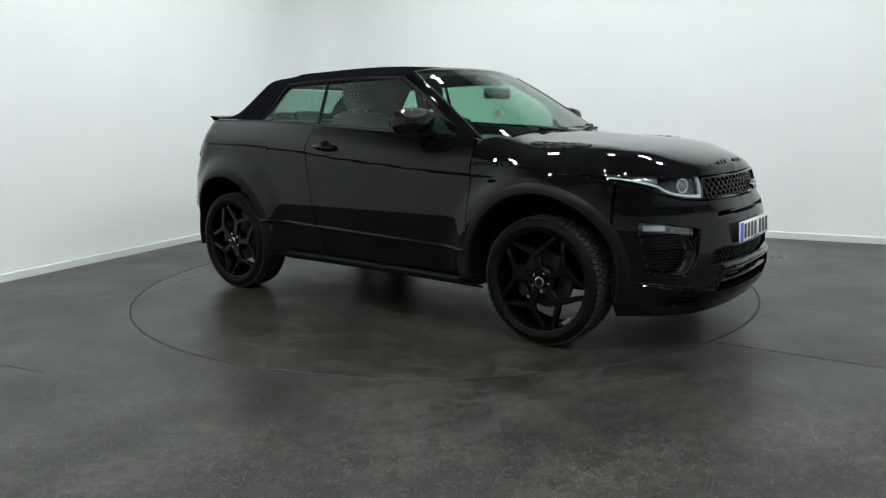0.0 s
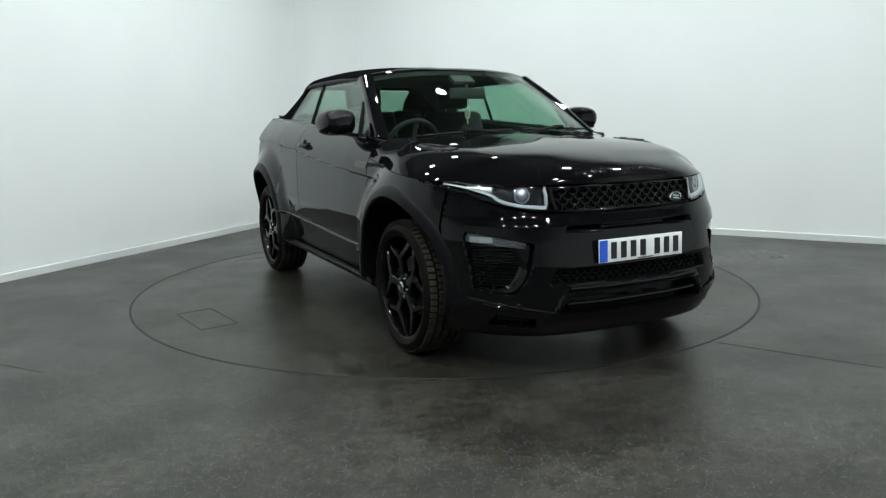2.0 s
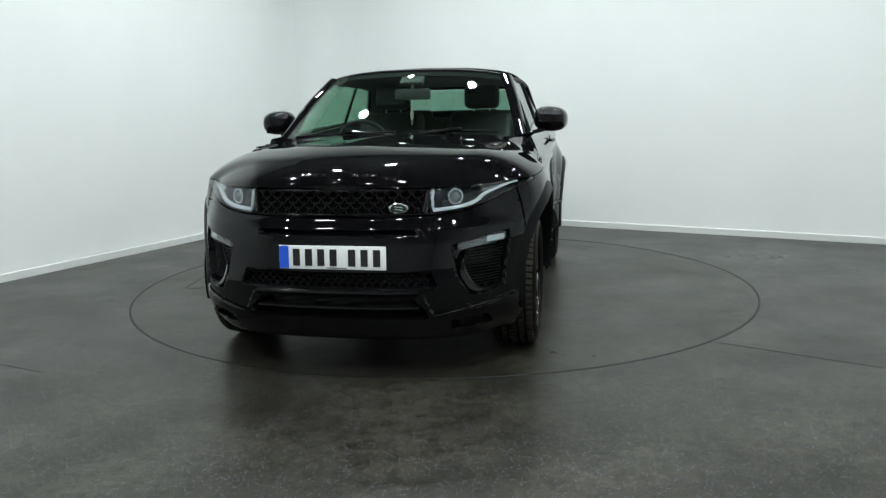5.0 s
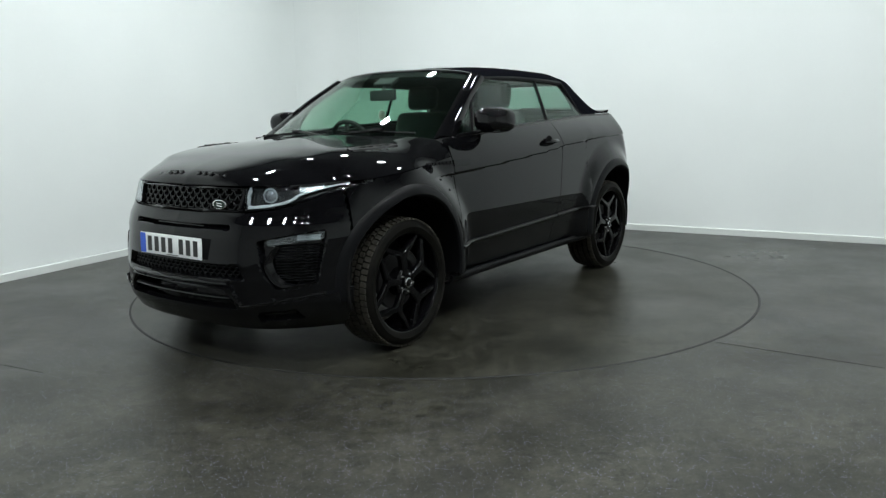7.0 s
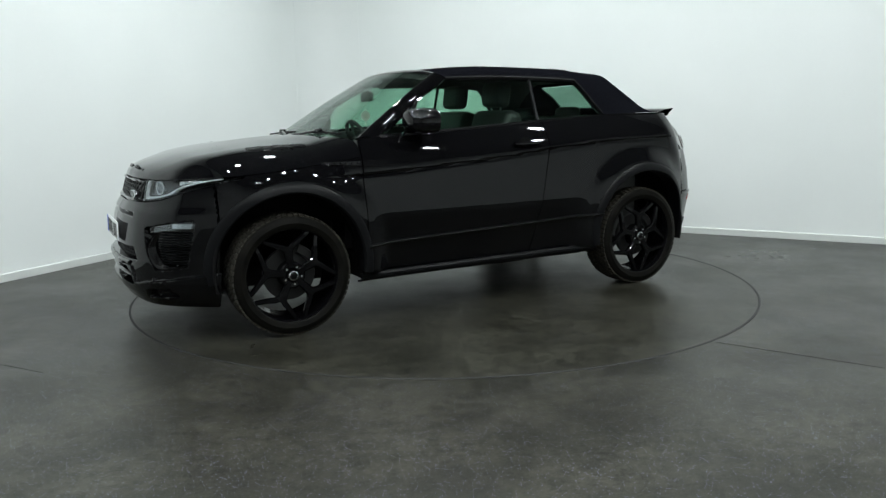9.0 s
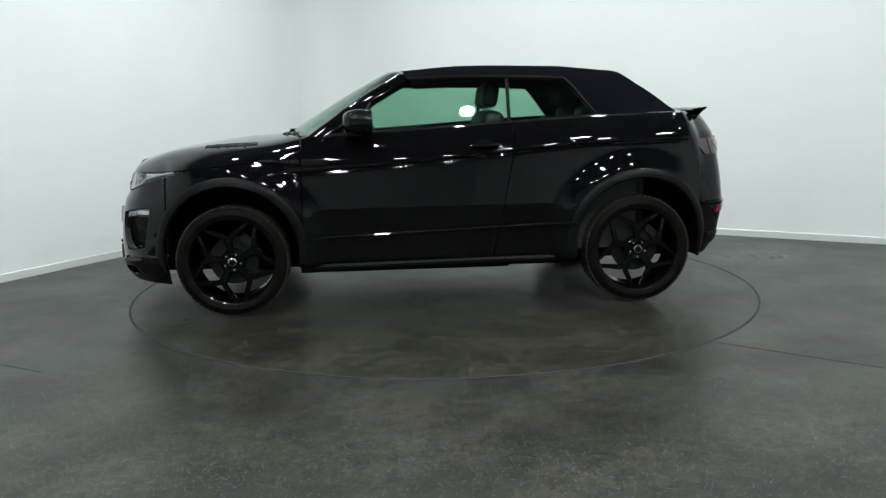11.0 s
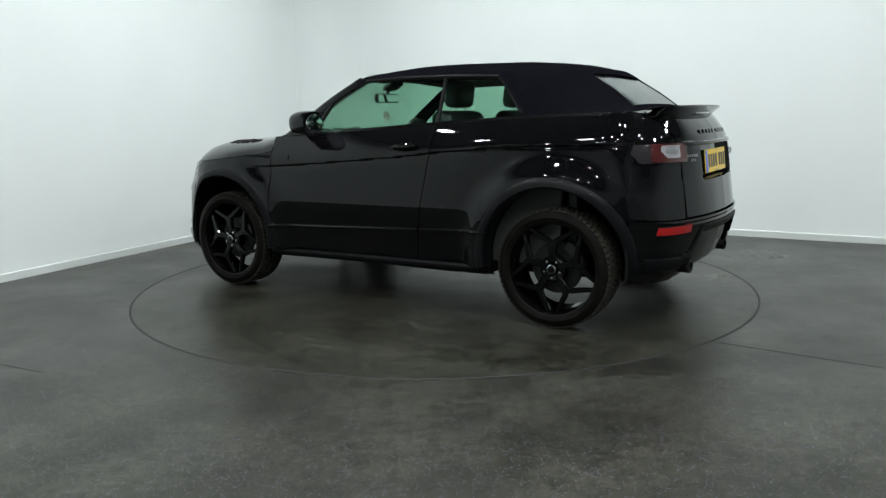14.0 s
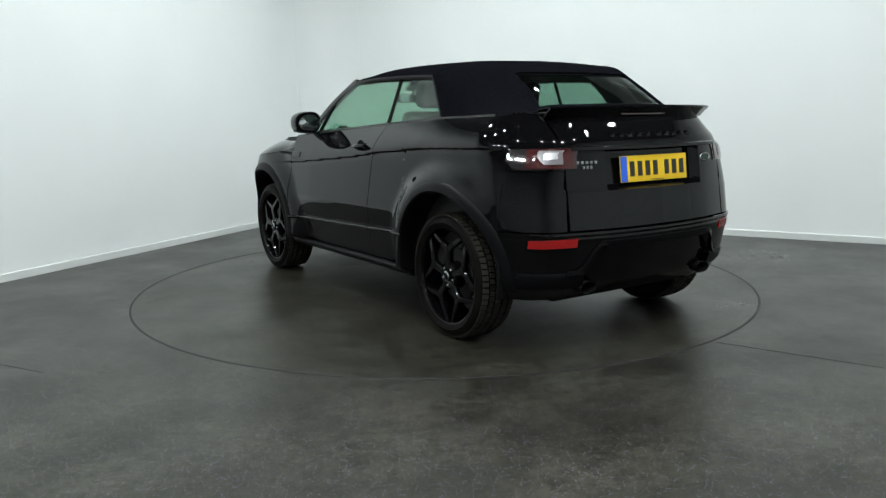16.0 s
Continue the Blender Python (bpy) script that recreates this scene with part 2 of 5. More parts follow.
wall_slab("wall_west", CORNER, A, LA, NA, M_WALL, "plain white painted studio wall")
wall_slab("wall_north", CORNER, B, LB, NB, M_WALL, "plain white painted studio wall with scuffs")
def coved_corner():
    """The rounded inner corner between the two white walls, with its skirting."""
    r = 0.55
    bis = (NA + NB).normalized()
    half = math.acos(max(-1.0, min(1.0, A.dot(B)))) / 2
    c = CORNER + bis * (r / math.sin(half))
    a0, a1 = math.atan2(-NA.y, -NA.x), math.atan2(-NB.y, -NB.x)
    turn = (a1 - a0 + math.pi) % (2 * math.pi) - math.pi
    arc = [Vector((math.cos(a0 + turn * k / 24), math.sin(a0 + turn * k / 24), 0)) for k in range(25)]
    for name, prof, material, label, kind in (
            ("wall_cove", [(0.002, 0.0), (0.002, HIGH)], M_WALL, "smooth rounded corner of the white studio walls", "wall"),
            ("baseboard_cove", [(0.018, 0.0), (0.018, 0.060), (0.014, 0.066), (0.003, 0.068)], M_SKIRT, "pale painted skirting board round the corner", "skirting")):
        bm = bmesh.new()
        rows = [[bm.verts.new(c + d * (r - o) + Vector((0, 0, z))) for o, z in prof] for d in arc]
        back = [[bm.verts.new(c + d * r + Vector((0, 0, z))) for z in (prof[-1][1], 0.0)] for d in arc]
        rows = [p + q for p, q in zip(rows, back)]
        n = len(rows[0])
        for p, q in zip(rows, rows[1:]):
            for k in range(n):
                bm.faces.new((p[k], p[(k + 1) % n], q[(k + 1) % n], q[k]))
        bm.faces.new(rows[0])
        bm.faces.new(rows[-1][::-1])
        tagged(part(name, bm, material, None), label, kind, kind="structure")


coved_corner()
wall_slab("wall_east", CORNER + B * LB, A, LA, -NA, M_WALL, "plain white painted studio wall")
wall_slab("wall_south", CORNER + A * LA, B, LB, -NB, M_BACK, "plain grey painted studio wall")


def skirting(name, p, d, length, inward):
    bm = bmesh.new()
    prof = [(0.0, 0.0), (0.016, 0.0), (0.016, 0.060), (0.012, 0.066), (0.0, 0.068)]
    ends = []
    for s in (0.0, length):
        ends.append([bm.verts.new(p + d * s + inward * (x + 0.001) + Vector((0, 0, z))) for x, z in prof])
    for i in range(len(prof)):
        j = (i + 1) % len(prof)
        bm.faces.new((ends[0][i], ends[0][j], ends[1][j], ends[1][i]))
    bm.faces.new(ends[0])
    bm.faces.new(ends[1][::-1])
    ob = part(name, bm, M_SKIRT, None, smooth=0)
    return tagged(ob, "pale painted skirting board along the wall", "skirting", kind="structure")


skirting("baseboard_west", CORNER + B * 0.017, A, LA, NA)
skirting("baseboard_north", CORNER, B, LB, NB)

R_TABLE = 2.273
TABLE_Y = 0.085


def ring_grid(bm, r0, r1, z, seg=160):
    a = [bm.verts.new((r0 * math.cos(2 * math.pi * k / seg), r0 * math.sin(2 * math.pi * k / seg), z)) for k in range(seg)]
    b = [bm.verts.new((r1 * math.cos(2 * math.pi * k / seg), r1 * math.sin(2 * math.pi * k / seg), z)) for k in range(seg)]
    for k in range(seg):
        bm.faces.new((a[k], b[k], b[(k + 1) % seg], a[(k + 1) % seg]))
    return a, b


def build_floor():
    """The floor with the round well of the turntable in it."""
    bm = bmesh.new()
    seg = 160
    a, b = ring_grid(bm, R_TABLE + 0.006, 3.0, 0.0, seg)
    corners = [CORNER - A * 0.1 - B * 0.1, CORNER + A * (LA + 0.1) - B * 0.1, CORNER + A * (LA + 0.1) + B * (LB + 0.1), CORNER - A * 0.1 + B * (LB + 0.1)]
    corners = [v - Vector((0, TABLE_Y, 0)) for v in corners]

    def rim(k):
        d = Vector((math.cos(2 * math.pi * k / seg), math.sin(2 * math.pi * k / seg), 0))
        best = 99.0
        for i in range(4):
            p, q = corners[i], corners[(i + 1) % 4]
            e = q - p
            den = d.x * e.y - d.y * e.x
            if abs(den) > 1e-9:
                t = (p.x * e.y - p.y * e.x) / den
                if 0 < t < best:
                    w = (d * t - p).dot(e) / e.dot(e)
                    if -1e-6 <= w <= 1 + 1e-6:
                        best = t
        return d * best
    c = [bm.verts.new(rim(k)) for k in range(seg)]
    # the well's side and bottom
    w = [bm.verts.new((v.co.x, v.co.y, -0.06)) for v in a]
    for k in range(seg):
        j = (k + 1) % seg
        bm.faces.new((b[k], c[k], c[j], b[j]))
        bm.faces.new((a[k], a[j], w[j], w[k]))
    bm.faces.new(w)
    ob = part("floor", bm, M_FLOOR, None, smooth=0)
    ob.location.y = TABLE_Y
    return tagged(ob, "dark grey speckled vinyl floor with a dull sheen", "floor", kind="structure")


build_floor()


def ceiling():
    bm = bmesh.new()
    p = [CORNER - A * 0.2 - B * 0.2, CORNER + A * (LA + 0.2) - B * 0.2, CORNER + A * (LA + 0.2) + B * (LB + 0.2), CORNER - A * 0.2 + B * (LB + 0.2)]
    lo = [bm.verts.new(v + Vector((0, 0, HIGH))) for v in p]
    hi = [bm.verts.new(v + Vector((0, 0, HIGH + 0.2))) for v in p]
    bm.faces.new(lo)
    bm.faces.new(hi)
    for i in range(4):
        bm.faces.new((lo[i], lo[(i + 1) % 4], hi[(i + 1) % 4], hi[i]))
    return tagged(part("ceiling", bm, M_CEIL, None, smooth=0), "dark matt painted ceiling", "ceiling", kind="structure")


ceiling()


def ceiling_light(m):
    root = new("ceiling_light")
    tagged(root, "small round white LED downlight under the dark ceiling", "ceiling light", "ceiling lights")
    bm = bmesh.new()
    lathe(bm, [(0.092, 0.0), (0.100, -0.004), (0.112, -0.030), (0.104, -0.036), (0.092, -0.026)], 32, Matrix())
    part("frame", bm, M_TRIMW, root)
    bm = bmesh.new()
    ring = lathe(bm, [(0.090, -0.002), (0.090, -0.022), (0.060, -0.024)], 32, Matrix())
    bm.faces.new(ring[-1])
    part("diffuser", bm, M_PANEL, root, "glowing white diffuser", smooth=0)
    root.matrix_basis = m
    return root


TURN = Matrix.Rotation(radians(-30), 4, "Z")
# a ring of lights along the room's sides, with a few between
SPOTS = [(1.9, 2.0 + 1.35 * k) for k in range(4)] + [(3.1 + 1.35 * k, 1.6) for k in range(3)]
SPOTS += [(9.2, 1.4 + 1.3 * k) for k in range(5)] + [(2.5 + 1.3 * k, 7.4) for k in range(6)] + [(6.6, 3.0), (6.4, 4.5), (6.2, 6.0), (4.6, 6.3)]
SPOTS = [tuple((CORNER + A * a + B * b).xy) for a, b in SPOTS]
lamp = None
for x, y in SPOTS:
    m = Matrix.Translation((x, y, HIGH)) @ TURN
    if lamp is None:
        lamp = ceiling_light(m)
    else:
        copy_thing(lamp, m)


def floor_seams():
    """Welded joints of the vinyl sheets and a few marks."""
    for name, p, q in (("floor_seam", (1.50, -1.66), (5.2, -4.35)), ("floor_seam", (-2.05, -2.0), (-5.6, -0.25))):
        a, b = Vector((*p, 0)), Vector((*q, 0))
        d = (b - a).normalized()
        s = Vector((-d.y, d.x, 0)) * 0.0011
        bm = bmesh.new()
        lo = [bm.verts.new(v) for v in (a - s, b - s, b + s, a + s)]
        hi = [bm.verts.new(v.co + Vector((0, 0, 0.0015))) for v in lo]
        bm.faces.new(hi)
        for i in range(4):
            bm.faces.new((lo[i], lo[(i + 1) % 4], hi[(i + 1) % 4], hi[i]))
        tagged(part(name, bm, M_GAP, None, smooth=0), "dark welded seam in the vinyl floor", "floor seam", kind="structure")


floor_seams()


def turntable():
    root = new("turntable")
    tagged(root, "flush round car turntable covered in dark vinyl", "turntable")
    seg = 160
    bm = bmesh.new()
    r = R_TABLE - 0.006
    top = [bm.verts.new((r * math.cos(2 * math.pi * k / seg), r * math.sin(2 * math.pi * k / seg), 0.0)) for k in range(seg)]
    low = [bm.verts.new((v.co.x, v.co.y, -0.05)) for v in top]
    bm.faces.new(top)
    for k in range(seg):
        bm.faces.new((top[k], low[k], low[(k + 1) % seg], top[(k + 1) % seg]))
    part("disc", bm, M_DISCTOP, root, smooth=0)
    bm = bmesh.new()
    lathe(bm, [(r - 0.004, -0.001), (r - 0.004, 0.0012), (r + 0.010, 0.0012), (r + 0.010, -0.001)], seg, Matrix())
    part("rim_seal", bm, M_GAP, root, "black rubber edge strip", smooth=0)
    # service hatch: a thin joint round a small lid
    yaw = radians(-81.63)
    turn = Matrix.Rotation(-yaw, 4, "Z")
    pts = [turn @ Vector((x, y, 0)) for x, y in ((-1.83, -0.76), (-1.61, -0.68), (-1.75, -0.22), (-1.97, -0.30))]
    bm = bmesh.new()
    for a, b in zip(pts, pts[1:] + pts[:1]):
        d = (b - a)
        m = Matrix.Rotation(math.atan2(d.y, d.x), 4, "Z")
        box(bm, (a + b) / 2 + Vector((0, 0, 0.0005)), (d.length, 0.005, 0.002), m)
    part("hatch_joint", bm, M_GAP, root, "thin dark joint of a service hatch", smooth=0)
    return root


TABLE = turntable()

# ------------------------------------------------------------------ the car: its outline
CAR = new("car")
tagged(CAR, "gloss black convertible off-road car with closed canvas roof on turntable", "car")

ZW = [0.16, 0.22, 0.27, 0.33, 0.50, 0.65, 0.80, 0.88, 0.95, 1.00, 1.06, 1.12, 1.16, 1.20, 1.25]
WW = [0.86, 0.885, 0.905, 0.915, 0.915, 0.925, 0.925, 0.912, 0.897, 0.882, 0.858, 0.825, 0.800, 0.775, 0.745]
ZF = [0.16, 0.20, 0.26, 0.33, 0.45, 0.54, 0.65, 0.72, 0.76, 0.80, 0.86, 0.905, 0.95, 1.10]
XF = [2.08, 2.13, 2.17, 2.190, 2.190, 2.184, 2.167, 2.147, 2.123, 2.106, 2.09, 2.075, 2.0, 1.7]
ZR = [0.22, 0.28, 0.36, 0.45, 0.60, 0.64, 0.70, 0.85, 0.95, 1.05, 1.10, 1.16, 1.20, 1.25]
XR = [-1.95, -2.02, -2.07, -2.10, -2.128, -2.122, -2.114, -2.094, -2.080, -2.062, -2.05, -2.01, -1.98, -1.93]


def outline(z):
    """The car's plan outline at height z, from front middle to rear middle, on its left."""
    xf, xr, w = np.interp(z, ZF, XF), np.interp(z, ZR, XR), np.interp(z, ZW, WW)
    k = w / 0.915
    pts = [(xf, 0), (xf - 0.012, 0.25), (xf - 0.062, 0.48), (xf - 0.17, 0.67), (xf - 0.33, 0.80), (1.62, 0.895), (1.33, 0.935), (0.9, 0.918), (0.3, 0.918),
           (-0.3, 0.918), (-0.9, 0.922), (-1.33, 0.935), (-1.65, 0.895), (xr + 0.24, 0.80), (xr + 0.125, 0.70), (xr + 0.05, 0.48), (xr + 0.012, 0.25), (xr, 0)]
    p = np.array(pts)
    p[3:15, 1] *= k
    return spline(p, 420)


LEVELS = np.linspace(0.14, 1.28, 115)
LINES = np.array([outline(z) for z in LEVELS])
FRONTS = [l[:, 0].argmax() for l in LINES]


def level(z):
    f = np.clip((z - LEVELS[0]) / (LEVELS[1] - LEVELS[0]), 0, len(LEVELS) - 1.001)
    i = int(f)
    return LINES[i] * (1 - f + i) + LINES[i + 1] * (f - i)


def skin(x, z):
    """Half-width of the body at x along its side, at height z."""
    l = level(z)
    return float(np.interp(-x, -l[:, 0], l[:, 1]))


def at_front(y, z):
    """x of the nose at half-width y."""
    l = level(z)[:200]
    return float(np.interp(y, l[:, 1], l[:, 0]))


def at_rear(y, z):
    l = level(z)[-200:][::-1]
    return float(np.interp(y, l[:, 1], l[:, 0]))


CREASE = ([-1.8, -1.03, -0.5, -0.2, 0.6, 0.9, 1.2], [1.072, 1.055, 1.012, 0.980, 0.920, 0.905, 0.895])
HUB_F, HUB_R, HUB_Z, TYRE_R = 1.332, -1.338, 0.352, 0.360
R_ARCH, ARCH_Z = 0.438, 0.390
LIFT = 0.022          # ride height of the body over the wheels


def ease(v):
    v = min(1.0, max(0.0, v))
    return v * v * (3 - 2 * v)


def waist(x):
    """Top edge of the flanks, below the windows."""
    return float(np.interp(x, [-1.75, -1.1, -0.48, 0.08, 0.75, 0.95], [1.237, 1.225, 1.192, 1.158, 1.120, 1.105]))


def door_side(x, z):
    """Half-width of the doors: rolled shoulder, crease, upright middle, tucked-in foot."""
    zc, zw = float(np.interp(x, *CREASE)), waist(x)
    yc = float(np.interp(x, [-1.7, -1.3, -0.5, 0.5, 0.9, 1.2], [0.880, 0.894, 0.903, 0.903, 0.897, 0.888]))
    yw = float(np.interp(zw, ZW, WW))
    if z >= zc:
        t = (z - zc) / max(zw - zc, 0.05)
        return yc + (yw - yc) * t ** 1.45
    groove = 0.012 * ease((zc - z) / 0.007) - 0.006 * ease((zc - z - 0.007) / 0.03)
    y = yc - groove + 0.020 * min(1.0, (zc - z) / (zc - 0.66))
    if z < 0.66:
        y -= 0.16 * (0.66 - z) + 0.05 * max(0.0, 0.62 - z)
    return y


def dent(x, z):
    """Relief of the flanks against the plain outline: doors, and swollen wings round the arches."""
    full = float(np.interp(x, [-1.79, -1.62, 1.02, 1.32], [0, 1, 1, 0]))
    r = min(math.hypot(x - HUB_F, max(z - ARCH_Z, 0.0)), math.hypot(x - HUB_R, max(z - ARCH_Z, 0.0)))
    wide = 0.0 if r > 0.655 else (1.0 if r < 0.49 else ease((0.655 - r) / 0.165))
    proud = 0.020 * float(np.interp(x, [-1.76, -1.58, 1.52, 1.70], [0, 1, 1, 0]))
    return full * (1 - wide) * (door_side(x, z) - skin(x, z)) + wide * proud


def flank(xs, zb, zt, n):
    """Grid of the side skin between two height lines."""
    g = np.zeros((len(xs), n, 3))
    for i, x in enumerate(xs):
        b, t = zb(i, x), zt(i, x)
        for j, v in enumerate(np.linspace(0, 1, n)):
            z = b + (t - b) * v
            g[i, j] = (x, skin(x, z) + dent(x, z), z)
    return g


def bonnet_edge(x):
    return float(np.interp(x, [0.80, 1.0, 1.4, 1.6, 1.8, 2.1], [1.02, 0.988, 0.948, 0.930, 0.914, 0.905]))


def lamp_low(x):
    """Lower edge of the headlamp, also the bumper's top edge."""
    return float(np.interp(x, [1.58, 1.70, 1.82, 1.92, 2.0, 2.06, 2.2], [0.918, 0.895, 0.862, 0.828, 0.795, 0.780, 0.774]))


def arch_xs(hub, lo, hi):
    """Stations along x that follow a wheel arch closely."""
    xs = list(np.linspace(lo, hub - R_ARCH, 14)[:-1]) if lo < hub - R_ARCH else []
    xs += [hub - R_ARCH * math.cos(a) for a in np.linspace(0.001, math.pi - 0.001, 49)]
    if hi > hub + R_ARCH:
        xs += list(np.linspace(hub + R_ARCH, hi, 14)[1:])
    return [x for x in xs if lo - 1e-6 <= x <= hi + 1e-6]


def arch_low(hub, other):
    def f(i, x):
        d = abs(x - hub)
        return ARCH_Z + math.sqrt(max(R_ARCH ** 2 - d * d, 0.0)) if d < R_ARCH - 1e-5 else other
    return f


# ------------------------------------------------------------------ the car: flanks
def build_flanks():
    # front wings
    xs = arch_xs(HUB_F, 0.875, 1.735)
    top = lambda i, x: min(bonnet_edge(x) - 0.004, lamp_low(x) - 0.004 if x > 1.58 else 9)
    panel("front_wing", flank(xs, arch_low(HUB_F, 0.30), top, 60), M_PAINT, CAR, both=True)
    # doors
    def door_back(z):
        return float(np.interp(z, [0.3, 0.65, 1.0, 1.2], [-0.36, -0.425, -0.495, -0.505]))
    g = np.zeros((60, 90, 3))
    for i, u in enumerate(np.linspace(0, 1, 60)):
        for j, v in enumerate(np.linspace(0, 1, 90)):
            x0 = -0.42 + (0.868 + 0.42) * u
            z = 0.31 + (waist(x0) - 0.31) * v
            x = door_back(z) + (0.868 - door_back(z)) * u
            z = 0.31 + (waist(x) - 0.31) * v
            g[i, j] = (x, skin(x, z) + dent(x, z), z)
    doors = panel("door", g, M_PAINT, CAR, thick=0.03, both=True)
    # rear quarters, from the door to the tailgate
    def quarter_grid():
        zs_n = 84
        stations = arch_xs(HUB_R, -1.78, -0.43)[::-1]
        rows = []
        for x0 in stations:
            b = arch_low(HUB_R, 0.31)(0, x0)
            if x0 < HUB_R - R_ARCH + 1e-3:
                b = 0.645
            rows.append([(x0, b + (waist(x0) - b) * v) for v in np.linspace(0, 1, zs_n)])
        g = np.zeros((len(rows), zs_n, 3))
        for i, r in enumerate(rows):
            for j, (x0, z) in enumerate(r):
                k = np.interp(x0, [-0.86, -0.43], [0, 1])
                x = x0 + (door_back(z) - 0.006 + 0.43) * k
                g[i, j] = (x, skin(x, z) + dent(x, z), z)
        return g
    g = quarter_grid()
    # carried on round the corner to the tailgate
    n = 14
    more = np.zeros((n, g.shape[1], 3))
    for j, v in enumerate(np.linspace(0, 1, g.shape[1])):
        z = 0.645 + (1.237 - 0.645) * v
        l = level(z)
        s = np.r_[0, np.cumsum(np.linalg.norm(np.diff(l, axis=0), axis=1))]
        k0 = np.argmax(l[:, 0] < -1.78)
        tail = np.arange(len(l)) > 300
        ye = 0.604
        k1 = len(l) - 1 - np.argmax(l[::-1, 1] > ye)
        for i, q in enumerate(np.linspace(0, 1, n)):
            ss = s[k0] + (s[k1] - s[k0]) * q
            more[i, j] = (np.interp(ss, s, l[:, 0]), np.interp(ss, s, l[:, 1]), z)
    panel("rear_quarter", np.concatenate([g, more[1:]]), M_PAINT, CAR, both=True)
    # sills
    xs = np.linspace(-0.92, 0.90, 30)
    prof = [(0.300, -0.004), (0.298, 0.018), (0.285, 0.028), (0.268, 0.026), (0.25, 0.004), (0.235, -0.05)]
    g = np.array([[(x, 0.856 + 0.03 * max(0.0, abs(x) - 0.5) + o, z + 0.018 * (0.9 - x) / 1.8) for z, o in prof] for x in xs])
    panel("sill", g, M_SATIN, CAR, "satin black side sill", both=True)
    # trim strip along the doors
    for a, b in ((-0.40, 0.868), (-0.93, -0.415)):
        xs = np.linspace(a, b, 24)
        prof = [(-0.014, 0.002), (-0.012, 0.018), (0.0, 0.024), (0.007, 0.018), (0.010, 0.002)]
        g = np.array([[(x, skin(x, zz + dz) + dent(x, zz + dz) + o, zz + dz) for dz, o in prof] for x in xs for zz in [0.472 + (0.868 - x) * 0.036]])
        panel("door_trim", g, M_PIANO, CAR, "gloss black door moulding", thick=0.006, both=True)
    # arch flares
    for hub in (HUB_F, HUB_R):
        th = np.linspace(radians(-9), radians(189), 72)
        rows = []
        for a in th:
            row = []
            for r, o in ((R_ARCH + 0.055, 0.0005), (R_ARCH + 0.050, 0.006), (R_ARCH + 0.038, 0.013), (R_ARCH + 0.02, 0.018), (R_ARCH + 0.002, 0.019), (R_ARCH - 0.008, 0.008), (R_ARCH - 0.010, -0.03), (R_ARCH - 0.006, -0.10)):
                x, z = hub + r * math.cos(a), ARCH_Z + r * math.sin(a)
                zz = max(z, 0.27)
                row.append((x, skin(x, zz) + dent(x, zz) + o, z))
            rows.append(row)
        panel("arch_flare", np.array(rows), M_SATIN, CAR, "satin black wheel arch flare", thick=0.006, away=(hub, 0.5, ARCH_Z), both=True)
        # liner
        rows = [[(hub + R_ARCH * r * math.cos(a), y, ARCH_Z + R_ARCH * r * math.sin(a)) for r, y in ((0.04, 0.54), (0.6, 0.54), (0.97, 0.545), (1, 0.56), (1, 0.72), (1, 0.87))] for a in np.linspace(radians(-15), radians(195), 40)]
        panel("arch_liner", np.array(rows), M_DARK, CAR, "dark wheel arch liner", away=(hub, 0.7, 3.0), both=True)
    return doors


DOORS = build_flanks()


# ------------------------------------------------------------------ the car: nose
def inside_poly(p, poly):
    c = False
    for i in range(len(poly)):
        (x1, y1), (x2, y2) = poly[i], poly[i - 1]
        if (y1 > p[1]) != (y2 > p[1]) and p[0] < (x2 - x1) * (p[1] - y1) / (y2 - y1) + x1:
            c = not c
    return c


def edge_gap(p, poly):
    best = 9.0
    for i in range(len(poly)):
        a, b = np.array(poly[i]), np.array(poly[i - 1])
        t = np.clip(np.dot(p - a, b - a) / np.dot(b - a, b - a), 0, 1)
        best = min(best, np.linalg.norm(p - a - t * (b - a)))
    return best


FOG = [(0.545, 0.635), (0.565, 0.645), (0.79, 0.690), (0.80, 0.66), (0.775, 0.43), (0.70, 0.405), (0.63, 0.405), (0.575, 0.50)]
MESH_LOW = [(-0.1, 0.448), (-0.1, 0.520), (0.455, 0.520), (0.485, 0.448)]
SLOT = [(-0.1, 0.690), (-0.1, 0.716), (0.388, 0.716), (0.395, 0.690)]
INTAKE = [(-0.1, 0.300), (-0.1, 0.405), (0.36, 0.405), (0.43, 0.34), (0.44, 0.300)]
DUCT = [(0.53, 0.235), (0.545, 0.285), (0.70, 0.300), (0.72, 0.25)]


def recess(y, z):
    d = 0.0
    p = np.array((y, z))
    for poly, depth in ((FOG, 0.055), (MESH_LOW, 0.05), (SLOT, 0.03), (INTAKE, 0.08), (DUCT, 0.04)):
        if inside_poly(p, poly):
            d = max(d, depth * min(1.0, edge_gap(p, poly) / 0.012))
    # the apron's step below the trim line
    line = np.interp(y, [0, 0.42, 0.47, 0.85], [0.415, 0.415, 0.315, 0.385])
    if z < line:
        d -= 0.012 * min(1.0, (line - z) / 0.008)
    return d


